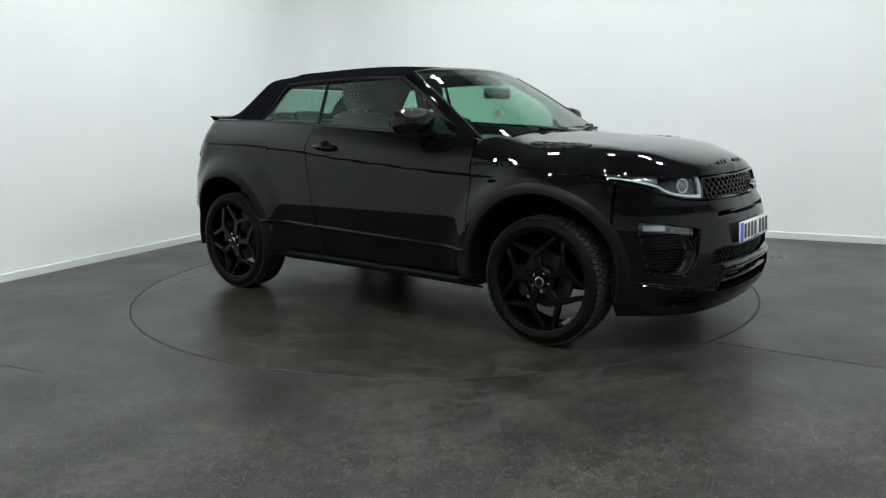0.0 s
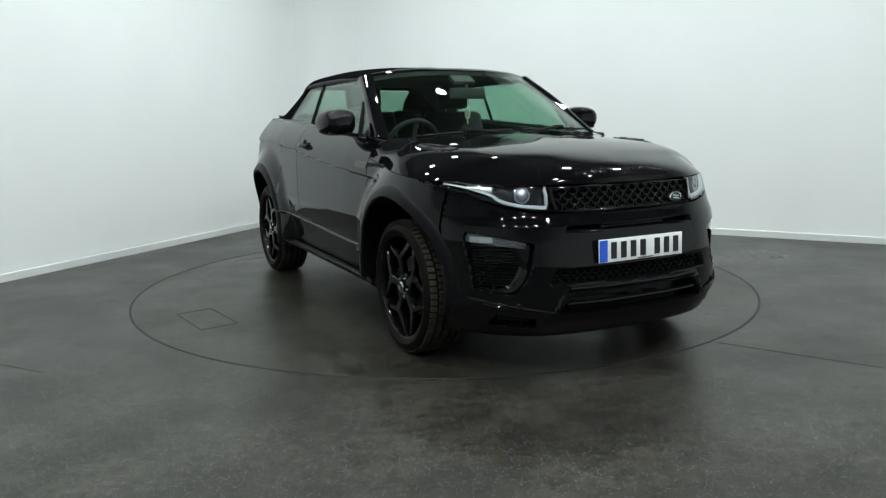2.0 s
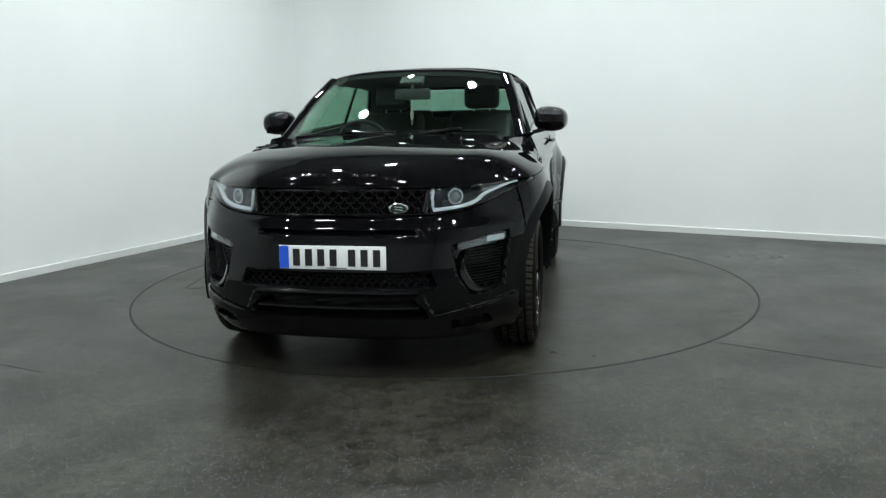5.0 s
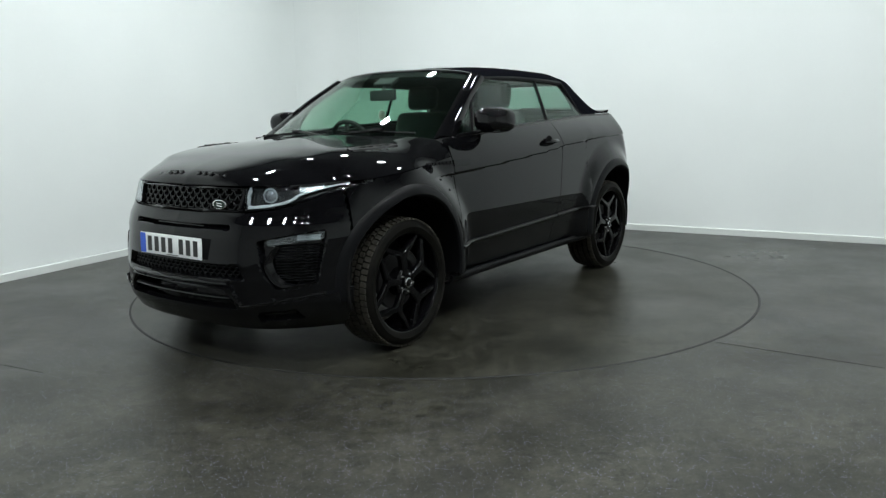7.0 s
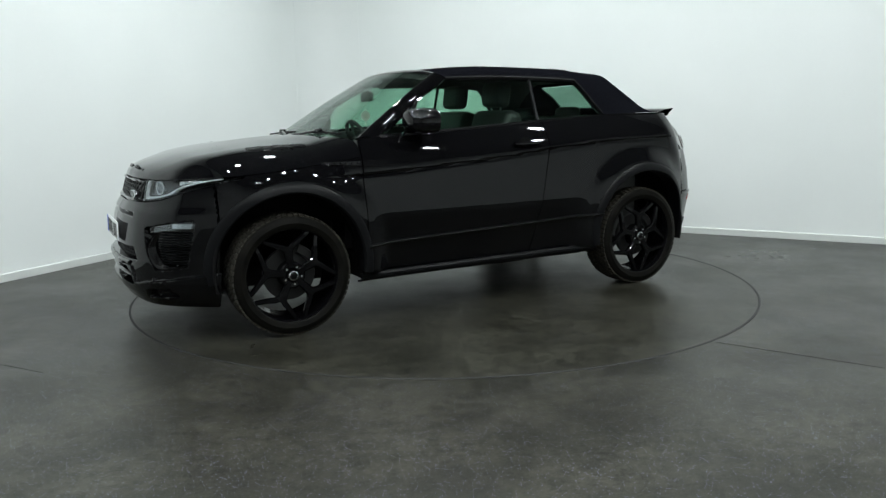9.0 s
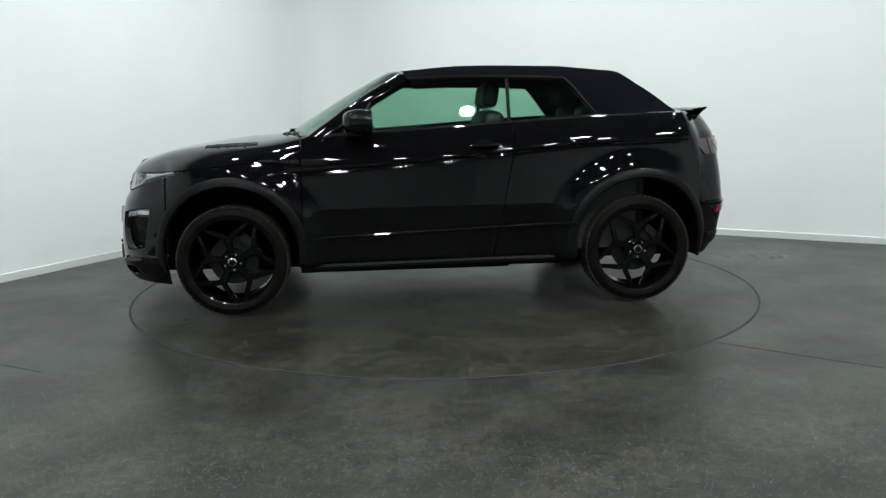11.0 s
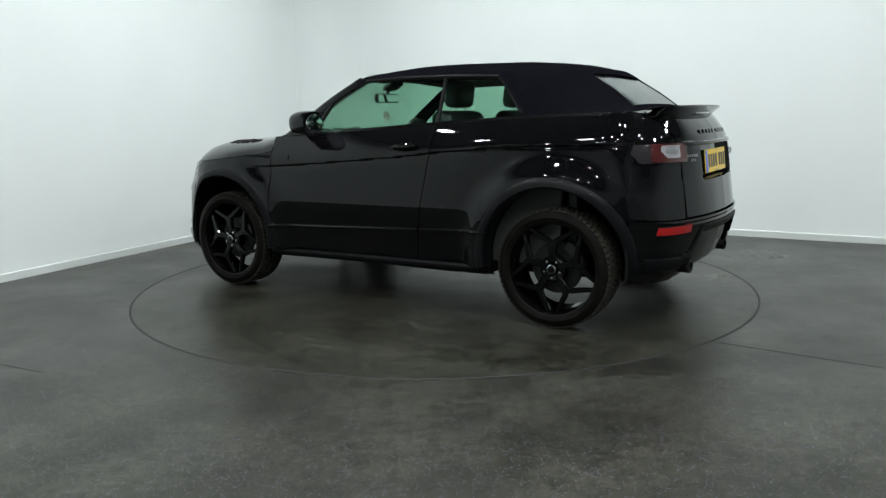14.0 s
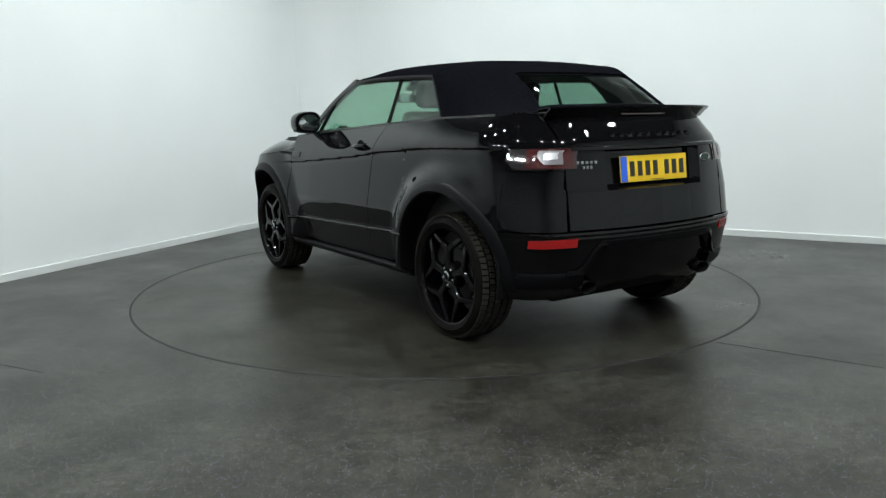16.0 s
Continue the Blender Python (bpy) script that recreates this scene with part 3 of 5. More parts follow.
def build_front():
    nu, nz = 150, 110
    g = np.zeros((nu, nz, 3))
    for j, v in enumerate(np.linspace(0, 1, nz)):
        zl = 0.185 + (0.774 - 0.185) * v
        for i, u in enumerate(np.linspace(0, 1, nu)):
            # top edge climbs along the lamp
            l = level(zl)
            s = np.r_[0, np.cumsum(np.linalg.norm(np.diff(l, axis=0), axis=1))]
            k1 = np.argmax(l[:, 0] < 1.742)
            x = np.interp(s[k1] * u, s, l[:, 0])
            top = min(lamp_low(x) - 0.004, 0.9) if u > 0.2 else 0.770
            z = 0.185 + (top - 0.185) * v
            l2 = level(z)
            s2 = np.r_[0, np.cumsum(np.linalg.norm(np.diff(l2, axis=0), axis=1))]
            k2 = np.argmax(l2[:, 0] < 1.742)
            x, y = np.interp(s2[k2] * u, s2, l2[:, 0]), np.interp(s2[k2] * u, s2, l2[:, 1])
            d = recess(y, z)
            a = min(y / 0.85, 1) * 0.9
            g[i, j] = (x - d * math.cos(a), y - d * math.sin(a) * 0.8, z)
    panel("front_bumper", halves(g), M_PAINT, CAR, away=(1.2, 0, 0.5))
    # bright accent line of the apron
    ys = np.linspace(0.47, 0.80, 16)
    zz = lambda y: np.interp(y, [0.42, 0.47, 0.85], [0.33, 0.315, 0.385])
    g = np.array([[(at_front(y, zz(y) + dz) + o, y, zz(y) + dz) for dz, o in ((-0.008, 0.013), (-0.002, 0.017), (0.003, 0.012))] for y in ys])
    panel("apron_trim", g, M_PIANO, CAR, "thin gloss black apron edge", thick=0.006, away=(1.2, 0, 0.5), both=True)
    # apron blades across the intake
    for z, h, w in ((0.352, 0.012, 0.40), (0.285, 0.020, 0.46), (0.428, 0.012, 0.40), (0.20, 0.015, 0.60)):
        bm = bmesh.new()
        ys = np.linspace(-w, w, 25)
        rows = []
        for y in ys:
            x = at_front(abs(y), z) - (0.015 if z < 0.4 else -0.002)
            rows.append([bm.verts.new((x + a, y, z + b)) for a, b in ((0.012, h * 0.3), (0.0, h), (-0.05, h), (-0.05, -h), (0.004, -h), (0.014, -h * 0.3))])
        for r, q in zip(rows, rows[1:]):
            for k in range(6):
                bm.faces.new((r[k], r[(k + 1) % 6], q[(k + 1) % 6], q[k]))
        bm.faces.new(rows[0])
        bm.faces.new(rows[-1][::-1])
        part("apron_blade", bm, M_PIANO, CAR, "gloss black apron blade")
    # lower mesh
    honeycomb("lower_grille", -0.45, 0.45, 0.448, 0.520, 0.040, 0.018, 0.0028, -0.035, M_SATIN, "fine black lower grille")
    # fog units
    for side in (1, -1):
        unit = new("fog_lamp_unit")
        unit.parent = CAR
        tagged(unit, "fog lamp above a slatted black duct")
        bm = bmesh.new()
        for k in range(13):
            z = 0.440 + k * 0.0145
            y0 = np.interp(z, [0.42, 0.5, 0.63], [0.655, 0.625, 0.615])
            y1 = np.interp(z, [0.42, 0.65], [0.765, 0.782])
            rows = []
            for y in np.linspace(y0, y1, 9):
                x = at_front(y, z) - 0.040 + 0.003 * math.sin(y * 110 + k)
                rows.append([bm.verts.new((x + a, side * (y - 0.02), z + b)) for a, b in ((0.012, 0.0), (0, 0.0045), (-0.012, 0), (0, -0.0045))])
            for r, q in zip(rows, rows[1:]):
                for i in range(4):
                    bm.faces.new((r[i], r[(i + 1) % 4], q[(i + 1) % 4], q[i]))
            bm.faces.new(rows[0])
            bm.faces.new(rows[-1][::-1])
        part("duct_slats", bm, M_SATIN, unit, "thin black duct slats")
        ys = np.linspace(0.575, 0.790, 14)
        g = np.array([[(at_front(y, z) - 0.014, side * y * 0.995, z) for z in np.linspace(0.612 + (y - 0.575) * 0.16, 0.645 + (y - 0.575) * 0.19, 4)] for y in ys])
        panel("lens", g, M_CLEAR, unit, "clear fog lamp lens", thick=0.004, away=(1.2, 0, 0.5))
        g = g - np.array((0.022, 0, 0))
        panel("reflector", g, mat("fog_reflector", (0.16, 0.165, 0.17), 0.25, 0.8), unit, "grey fog lamp reflector", thick=0.006, away=(1.2, 0, 0.5))
        g2 = np.array([[(at_front(y, z) - 0.026, side * y * 0.995, z) for z in np.linspace(0.642, 0.668, 4)] for y in np.linspace(0.70, 0.775, 8)])
        panel("bulb_strip", g2, M_REFLECT, unit, "bright lamp strip", thick=0.006, away=(1.2, 0, 0.5))
        # duct surround
        rows = []
        pts = spline([(0.615, 0.60, 0), (0.585, 0.52, 0), (0.63, 0.43, 0), (0.70, 0.412, 0), (0.765, 0.43, 0)], 24)
        for y, z, _ in pts:
            x = at_front(y, z)
            rows.append([(x - 0.004, side * y, z - 0.008), (x + 0.001, side * y, z), (x - 0.012, side * (y + 0.012), z + 0.010), (x - 0.04, side * (y + 0.02), z + 0.014)])
        panel("surround", np.array(rows), M_PIANO, unit, "gloss black duct surround", thick=0.004, away=(1.2, 0, 0.5))
    # parking sensors
    for y, z in ((0.62, 0.35), (-0.62, 0.35), (0.27, 0.42), (-0.27, 0.42)):
        bm = bmesh.new()
        x = at_front(abs(y), z) + 0.008
        rod(bm, (x - 0.02, y, z), (x + 0.004, y, z), 0.011, 14)
        part("parking_sensor", bm, M_SATIN, CAR)


def honeycomb(name, y0, y1, z0, z1, dy, dz, r, off, material, label, xof=None):
    """A lattice of stretched hexagons set into the nose."""
    bm = bmesh.new()
    def pt(y, z):
        return Vector((at_front(abs(y), z) + off, y, z))
    rows = int((z1 - z0) / dz)
    for k in range(rows + 1):
        z = z0 + (z1 - z0) * k / rows
        shift = dy / 2 if k % 2 else 0.0
        y = y0 + shift
        while y < y1 - 0.01:
            ye = min(y + dy * 0.55, y1)
            seg(bm, pt(y, z), pt(ye, z), r)
            if k < rows:
                zn = z0 + (z1 - z0) * (k + 1) / rows
                m = dz
                if ye + dy * 0.22 < y1:
                    seg(bm, pt(ye, z), pt(min(ye + dy * 0.0 + dy * 0.45 * 0.5 + 0.0, y1), zn), r)
                seg(bm, pt(y, z), pt(max(y - dy * 0.225, y0), zn), r)
            y += dy
    ob = part(name, bm, material, CAR, label, smooth=0)
    g = np.array([[(at_front(abs(y), z) + off - 0.03, y, z) for z in np.linspace(z0 - 0.004, z1 + 0.004, 3)] for y in np.linspace(y0 - 0.01, y1 + 0.01, 25)])
    panel("grille_backing", g, M_DARK, CAR, away=(1.2, 0, 0.5))
    return ob


def seg(bm, a, b, r):
    """A flat bar from a to b, facing forward."""
    d = (b - a)
    if d.length < 1e-4:
        return
    n = Vector((1, 0, 0))
    s = d.cross(n).normalized() * r
    f = n * 0.012
    e = d.normalized() * r * 0.6
    q = [a - e - s, b + e - s, b + e + s, a - e + s]
    hi = [bm.verts.new(v + f * (0.4)) for v in q]
    lo = [bm.verts.new(v - f) for v in q]
    bm.faces.new(hi)
    for i in range(4):
        bm.faces.new((hi[i], lo[i], lo[(i + 1) % 4], hi[(i + 1) % 4]))


def build_grille():
    honeycomb("radiator_grille", -0.415, 0.415, 0.790, 0.885, 0.058, 0.0235, 0.0038, -0.016, M_RIM, "gloss black honeycomb radiator grille")
    # frame round it
    rows = []
    path = spline([(0.0, 0.893, 0), (0.40, 0.893, 0), (0.428, 0.886, 0), (0.415, 0.80, 0), (0.395, 0.783, 0), (0.0, 0.783, 0)], 70)
    c = np.array((0.2, 0.84, 0))
    for p in path:
        d = p - c
        d = d / np.linalg.norm(d)
        row = []
        for o, x in ((-0.010, -0.03), (-0.008, 0.0), (0.0, 0.006), (0.008, 0.002), (0.010, -0.02)):
            q = p + d * o
            y = max(q[0], 0.0)
            row.append((at_front(y, q[1]) + x, y, q[1]))
        rows.append(row)
    panel("grille_frame", np.array(rows), M_PIANO, CAR, "gloss black grille frame", thick=0.004, away=(1.2, 0, 0.84), both=True)
    # oval badge
    bm = bmesh.new()
    m = Matrix.Translation((at_front(0.30, 0.815) + 0.006, 0.30, 0.815)) @ Matrix.Rotation(radians(8), 4, "Z") @ Matrix.Rotation(radians(90), 4, "Y") @ Matrix.Diagonal((0.024, 0.046, 1, 1))
    lathe(bm, [(0.0, 0.006), (0.80, 0.006), (0.84, 0.010), (1.0, 0.008), (1.03, 0.0), (1.0, -0.02)], 40, m)
    b = part("badge", bm, M_CHROME, CAR, "small oval silver badge")
    bm = bmesh.new()
    lathe(bm, [(0.0, 0.0085), (0.80, 0.0085), (0.80, 0.004)], 36, m)
    part("badge_field", bm, M_GREENBADGE, b)
    bm = bmesh.new()
    for dz in (-0.006, 0.006):
        box(bm, (at_front(0.30, 0.815) + 0.0155, 0.30, 0.815 + dz), (0.003, 0.045, 0.004), Matrix.Rotation(radians(-8), 4, "X"))
    part("badge_bar", bm, M_CHROME, b)


def build_headlamps():
    for side in (1, -1):
        root = new("headlamp")
        root.parent = CAR
        tagged(root, "slim clear headlamp with white light guide")
        # stations from the grille round to the tip
        l = level(0.85)
        s = np.r_[0, np.cumsum(np.linalg.norm(np.diff(l, axis=0), axis=1))]
        s0 = np.interp(0.437, l[:200, 1], s[:200])
        s1 = s[np.argmax(l[:, 0] < 1.60)]
        lo, hi, mid = [], [], []
        n = 44

        def put(sv, v, back=0.0):
            x = np.interp(sv, s, l[:, 0])
            u = (sv - s0) / (s1 - s0)
            zb, zt = lamp_low(x), bonnet_edge(x) - 0.004
            if u < 0.06:
                zb = zb + 0.0
            z = zb + (zt - zb) * v
            ll = level(z)
            ss = np.r_[0, np.cumsum(np.linalg.norm(np.diff(ll, axis=0), axis=1))]
            k = sv / s1 * ss[np.argmax(ll[:, 0] < 1.60)]
            x, y = np.interp(k, ss, ll[:, 0]), np.interp(k, ss, ll[:, 1])
            tx, ty = np.interp(k + 0.01, ss, ll[:, 0]) - x, np.interp(k + 0.01, ss, ll[:, 1]) - y
            nx, ny = ty, -tx
            q = math.hypot(nx, ny)
            return (x - back * nx / q, side * (y - back * ny / q), z)
        S = np.linspace(s0, s1, n)
        g = np.array([[put(a, v, -0.002) for v in np.linspace(0, 1, 9)] for a in S])
        panel("lens", g, M_CLEAR, root, "clear lamp cover", thick=0.003, away=(1.0, 0, 0.8))
        g = np.array([[put(a, v, 0.045) for v in np.linspace(-0.02, 1.02, 7)] for a in S])
        panel("lamp_bowl", g, mat("lamp_bowl_grey", (0.012, 0.012, 0.013), 0.25), root, "dark lamp bowl", thick=0.01, away=(1.0, 0, 0.8))
        # light guide: an angular hook along the lower edge, then back up along the lamp
        u = lambda f: s0 + (s1 - s0) * f
        path = [(0.035, 0.90), (0.02, 0.5), (0.03, 0.12), (0.12, 0.10), (0.26, 0.10), (0.36, 0.20), (0.44, 0.42), (0.52, 0.52), (0.64, 0.66), (0.80, 0.80)]
        path = spline([(a, b, 0) for a, b in path], 50)
        rows = []
        for i, (a, b, _) in enumerate(path):
            w = 0.06 if i < 12 else 0.105
            rows.append([put(u(a), b - w, 0.022), put(u(a), b - w * 0.5, 0.008), put(u(a), b + w * 0.5, 0.008), put(u(a), b + w, 0.022)])
        panel("light_guide", np.array(rows), M_DRL, root, "white light guide strip", thick=0.006, away=(1.0, 0, 0.8))
        # projector
        c = Vector(put(u(0.20), 0.58, 0.03))
        d = Vector((0.86, side * 0.42, 0.05)).normalized()
        m = Matrix.Translation(c) @ d.to_track_quat("Z", "Y").to_matrix().to_4x4()
        bm = bmesh.new()
        lathe(bm, [(0.0, 0.020), (0.014, 0.018), (0.024, 0.010), (0.029, 0.0)], 28, m)
        part("projector", bm, M_LENS, root, "round projector lens")
        bm = bmesh.new()
        lathe(bm, [(0.028, 0.0), (0.030, 0.014), (0.038, 0.014), (0.041, 0.0), (0.041, -0.02)], 28, m)
        part("projector_ring", bm, M_REFLECT, root, "silver projector ring")
        # reflector slab behind, and side module
        g = np.array([[put(u(a), b, 0.034) for b in np.linspace(0.25, 0.92, 4)] for a in np.linspace(0.05, 0.36, 10)])
        panel("reflector", g, mat("lamp_reflector_grey", (0.07, 0.073, 0.078), 0.2, 0.9), root, "grey reflector", thick=0.006, away=(1.0, 0, 0.8))
        g = np.array([[put(u(a), b, 0.020) for b in np.linspace(0.60, 0.95, 4)] for a in np.linspace(0.42, 0.62, 8)])
        panel("side_reflector", g, M_REFLECT, root, "silver side reflector", thick=0.006, away=(1.0, 0, 0.8))
        g = np.array([[put(u(a), b, 0.004) for b in (0.02, 0.05, 0.08)] for a in np.linspace(0.0, 1.0, 30)])
        panel("lamp_edge", g, M_PIANO, root, thick=0.01, away=(1.0, 0, 0.8))


def build_bonnet():
    # border curves of the left half
    z0 = 0.905
    l = level(0.905)
    s = np.r_[0, np.cumsum(np.linalg.norm(np.diff(l, axis=0), axis=1))]
    sc = np.interp(0.60, l[:200, 1], s[:200])
    nose = [(np.interp(q, s, l[:, 0]), np.interp(q, s, l[:, 1]), bonnet_edge(np.interp(q, s, l[:, 0])) - 0.004 * 0) for q in np.linspace(0, sc, 10)]
    x0 = nose[-1][0]
    side = []
    for x in np.linspace(x0, 0.876, 16):
        z = bonnet_edge(x)
        side.append((x, skin(x, z) + dent(x, z), z))
    side[0] = nose[-1]
    cowl = [(1.06, 0, 1.135), (1.04, 0.30, 1.132), (0.99, 0.54, 1.124), (0.935, 0.68, 1.117), (0.885, 0.775, 1.100), (0.876, 0.842, 1.058), side[-1]]
    mid = [nose[0], (2.062, 0, 0.942), (2.01, 0, 0.980), (1.90, 0, 1.018), (1.75, 0, 1.055), (1.55, 0, 1.090), (1.3, 0, 1.120), cowl[0]]
    g = coons(nose, cowl, mid, side, 46, 60)
    # crowned middle that falls away beyond two soft ridges, rolling into the nose and the doors
    g0 = g.copy()
    for j in range(60):
        v = j / 59
        zm, zs = g0[0, j, 2], g0[45, j, 2]
        for i in range(46):
            e = i / 45
            k = 0.62
            f = 0.10 * (e / k) ** 2 if e < k else 0.10 + 0.55 * (e - k) + 4.785 * (e - k) ** 2
            a = ease(v * 3.5)
            z = zm - (zm - zs) * (f * a + e ** 2.2 * (1 - a))
            b = ease((v - 0.45) / 0.55)
            g[i, j, 2] = z * (1 - b) + g0[i, j, 2] * b
    panel("bonnet", halves(g), M_PAINT, CAR, away=(1.4, 0, 0.3), thick=0.02)
    # raised letters of the nose, as plain bars
    for side_, ys in ((1, np.linspace(0.075, 0.265, 5)), (-1, np.linspace(0.075, 0.265, 5))):
        for y in ys:
            bm = bmesh.new()
            x = at_front(y, 0.915) - 0.018
            z = bonnet_top(g, x, y)
            box(bm, (x, side_ * y, z), (0.022, 0.028, 0.007), Matrix.Rotation(radians(52), 4, "Y"), 0.002)
            part("letter_bar", bm, M_PIANO, CAR, "raised black lettering bar")
    # bonnet vents
    for sd in (1, -1):
        rows = []
        for a in np.linspace(0, 1, 14):
            x = 1.50 - 0.34 * a
            yc = 0.655 + 0.035 * a
            w = 0.040 * (0.35 + 0.65 * math.sin(math.pi * min(1, 0.15 + a * 0.75)))
            row = []
            for o, h in ((-1, 0.000), (-0.8, 0.007), (0, 0.004), (0.8, 0.007), (1, 0.000)):
                y = yc + o * w
                row.append((x, sd * y, bonnet_top(g, x, y) + h))
            rows.append(row)
        v = panel("bonnet_vent", np.array(rows), M_SATIN, CAR, "black bonnet vent", thick=0.004, away=(1.4, 0, 0.3))
        for k in range(4):
            a = 0.25 + 0.17 * k
            x = 1.50 - 0.34 * a
            bm = bmesh.new()
            y = 0.655 + 0.035 * a
            box(bm, (x, sd * y, bonnet_top(g, x, y) + 0.009), (0.012, 0.055, 0.006), Matrix.Rotation(radians(20), 4, "Y"), 0.001)
            part("vent_slat", bm, M_PIANO, v)


def bonnet_top(g, x, y):
    d = (g[:, :, 0] - x) ** 2 + (g[:, :, 1] - y) ** 2
    i = np.unravel_index(d.argmin(), d.shape)
    return float(g[i][2])


build_front()
build_grille()
build_headlamps()
build_bonnet()


def number_plate(name, x, z, face, material, label, height, lean):
    """A plate with a blue band and plain bars for its characters; face 1 looks forward, -1 back."""
    root = new(name)
    root.parent = CAR
    tagged(root, label)
    turn = pose(x, 0, z, 0, lean, 0) @ (Matrix() if face > 0 else pose(0, 0, 0, 0, 0, 180))
    bm = bmesh.new()
    box(bm, (0, 0, 0), (0.008, 0.52, height), None, 0.003)
    bmesh.ops.transform(bm, matrix=turn, verts=bm.verts)
    part("plate", bm, material, root)
    bm = bmesh.new()
    box(bm, (0.0045, -0.235, 0), (0.003, 0.046, height - 0.006))
    bmesh.ops.transform(bm, matrix=turn, verts=bm.verts)
    part("band", bm, M_BLUE, root, "blue band", smooth=0)
    y = -0.196
    for k, w in enumerate((0.045,) * 7):
        bm = bmesh.new()
        box(bm, (0.0048, y + 0.022, 0), (0.003, 0.034, 0.079))
        bmesh.ops.transform(bm, matrix=turn, verts=bm.verts)
        part("character_bar", bm, M_INK, root, "plain black bar", smooth=0)
        y += 0.060 + (0.030 if k == 3 else 0)
    bm = bmesh.new()
    box(bm, (0.0046, 0.02, -height / 2 + 0.007), (0.002, 0.10, 0.004))
    bmesh.ops.transform(bm, matrix=turn, verts=bm.verts)
    part("maker_bar", bm, M_INK, root, smooth=0)


number_plate("front_number_plate", 2.192, 0.594, 1, M_PLATEW, "white number plate with plain black bars", 0.111, -2)


# ------------------------------------------------------------------ the car: tail
def build_tail():
    ny, nz = 40, 46
    g = np.zeros((ny, nz, 3))
    for i, y in enumerate(np.linspace(0, 0.598, ny)):
        for j, z in enumerate(np.linspace(0.648, 1.234, nz)):
            x = at_rear(y, z)
            # plate recess and the step under it
            inx = min(1, max(0, (0.345 + 0.02 - y) / 0.02))
            inz = min(1, max(0, (z - 0.845) / 0.02)) * min(1, max(0, (1.058 - z) / 0.02))
            x += 0.055 * inx * inz
            x += 0.006 * math.exp(-((z - 0.862) / 0.008) ** 2) * (1 - inx)
            g[i, j] = (x, y, z)
    panel("tailgate", halves(g), M_PAINT, CAR, away=(-1.2, 0, 0.9))
    # strip over the plate
    g = np.array([[(at_rear(abs(y), 1.063 + dz) - o, y, 1.063 + dz) for dz, o in ((-0.014, 0.002), (-0.010, 0.012), (0.006, 0.014), (0.012, 0.003))] for y in np.linspace(-0.56, 0.56, 40)])
    panel("tailgate_strip", g, M_PIANO, CAR, "gloss black strip", thick=0.006, away=(-1.2, 0, 0.9))
    # bumper
    nu, nz = 90, 60
    g = np.zeros((nu, nz, 3))
    for j, z in enumerate(np.linspace(0.27, 0.638, nz)):
        l = level(z)[::-1]
        s = np.r_[0, np.cumsum(np.linalg.norm(np.diff(l, axis=0), axis=1))]
        k1 = np.argmax(l[:, 0] > HUB_R - R_ARCH - 0.012)
        for i, u in enumerate(np.linspace(0, 1, nu)):
            x, y = np.interp(s[k1] * u, s, l[:, 0]), np.interp(s[k1] * u, s, l[:, 1])
            zt = z + 0.0
            o = 0.0
            if z > 0.615:
                o = -0.010 * min(1, (z - 0.615) / 0.01)
            # diffuser hollow
            lim = np.interp(z, [0.27, 0.46, 0.56, 0.575], [0.56, 0.52, 0.42, 0.38])
            if y < lim and z < 0.572:
                o += 0.030 * min(1, (lim - y) / 0.02) * min(1, (0.572 - z) / 0.015)
            rise = 0.06 * max(0, 1 - y / 0.45) * max(0, (0.33 - z) / 0.06)
            g[i, j] = (x + o, y, z + rise)
    panel("rear_bumper", halves(g), M_PAINT, CAR, away=(-1.2, 0, 0.5))
    # satin insert and diffuser frame
    g = np.array([[(at_rear(abs(y), z) - o, y, z) for z, o in ((0.588, 0.001), (0.586, 0.012), (0.560, 0.014), (0.545, 0.004), (0.540, -0.02))] for y in np.linspace(-0.40, 0.40, 40)])
    panel("bumper_insert", g, M_SATIN, CAR, "satin black bumper insert", thick=0.005, away=(-1.2, 0, 0.5))
    for sd in (1, -1):
        bm = bmesh.new()
        path = spline([(0.36, 0.575, 0), (0.44, 0.565, 0), (0.50, 0.47, 0), (0.54, 0.43, 0), (0.60, 0.42, 0)], 18)
        rows = [[bm.verts.new((at_rear(y, z) - 0.006 + a, sd * (y + b), z + c)) for a, b, c in ((-0.006, 0, 0.012), (0.02, 0.0, 0.016), (0.02, 0, -0.016), (-0.006, 0, -0.012))] for y, z, _ in path]
        for r, q in zip(rows, rows[1:]):
            for k in range(4):
                bm.faces.new((r[k], r[(k + 1) % 4], q[(k + 1) % 4], q[k]))
        part("diffuser_trim", bm, M_PIANO, CAR, "gloss black diffuser trim")
        # diffuser foot at the outer lower corner
        g = np.array([[(at_rear(y, z) - o, sd * y, z) for z, o in ((0.425, 0.002), (0.41, 0.012), (0.36, 0.012), (0.335, 0.002), (0.325, -0.05))] for y in np.linspace(0.50, 0.80, 20)])
        panel("diffuser_corner", g, M_SATIN, CAR, "satin black lower corner", thick=0.005, away=(-1.2, 0, 0.5))
        # reflector lens
        g = np.array([[(at_rear(y, z) - 0.006, sd * y, z) for z in (0.560 + (0.79 - y) * 0.01, 0.58, 0.603 + (0.79 - y) * 0.02)] for y in np.linspace(0.565, 0.785, 14)])
        panel("rear_reflector", g, M_RED, CAR, "red rear reflector", thick=0.008, away=(-1.2, 0, 0.5))
        # tailpipe
        bm = bmesh.new()
        m = Matrix.Translation((-2.02, sd * 0.46, 0.335)) @ Matrix.Rotation(radians(-90), 4, "Y") @ Matrix.Diagonal((0.8, 1.35, 1, 1))
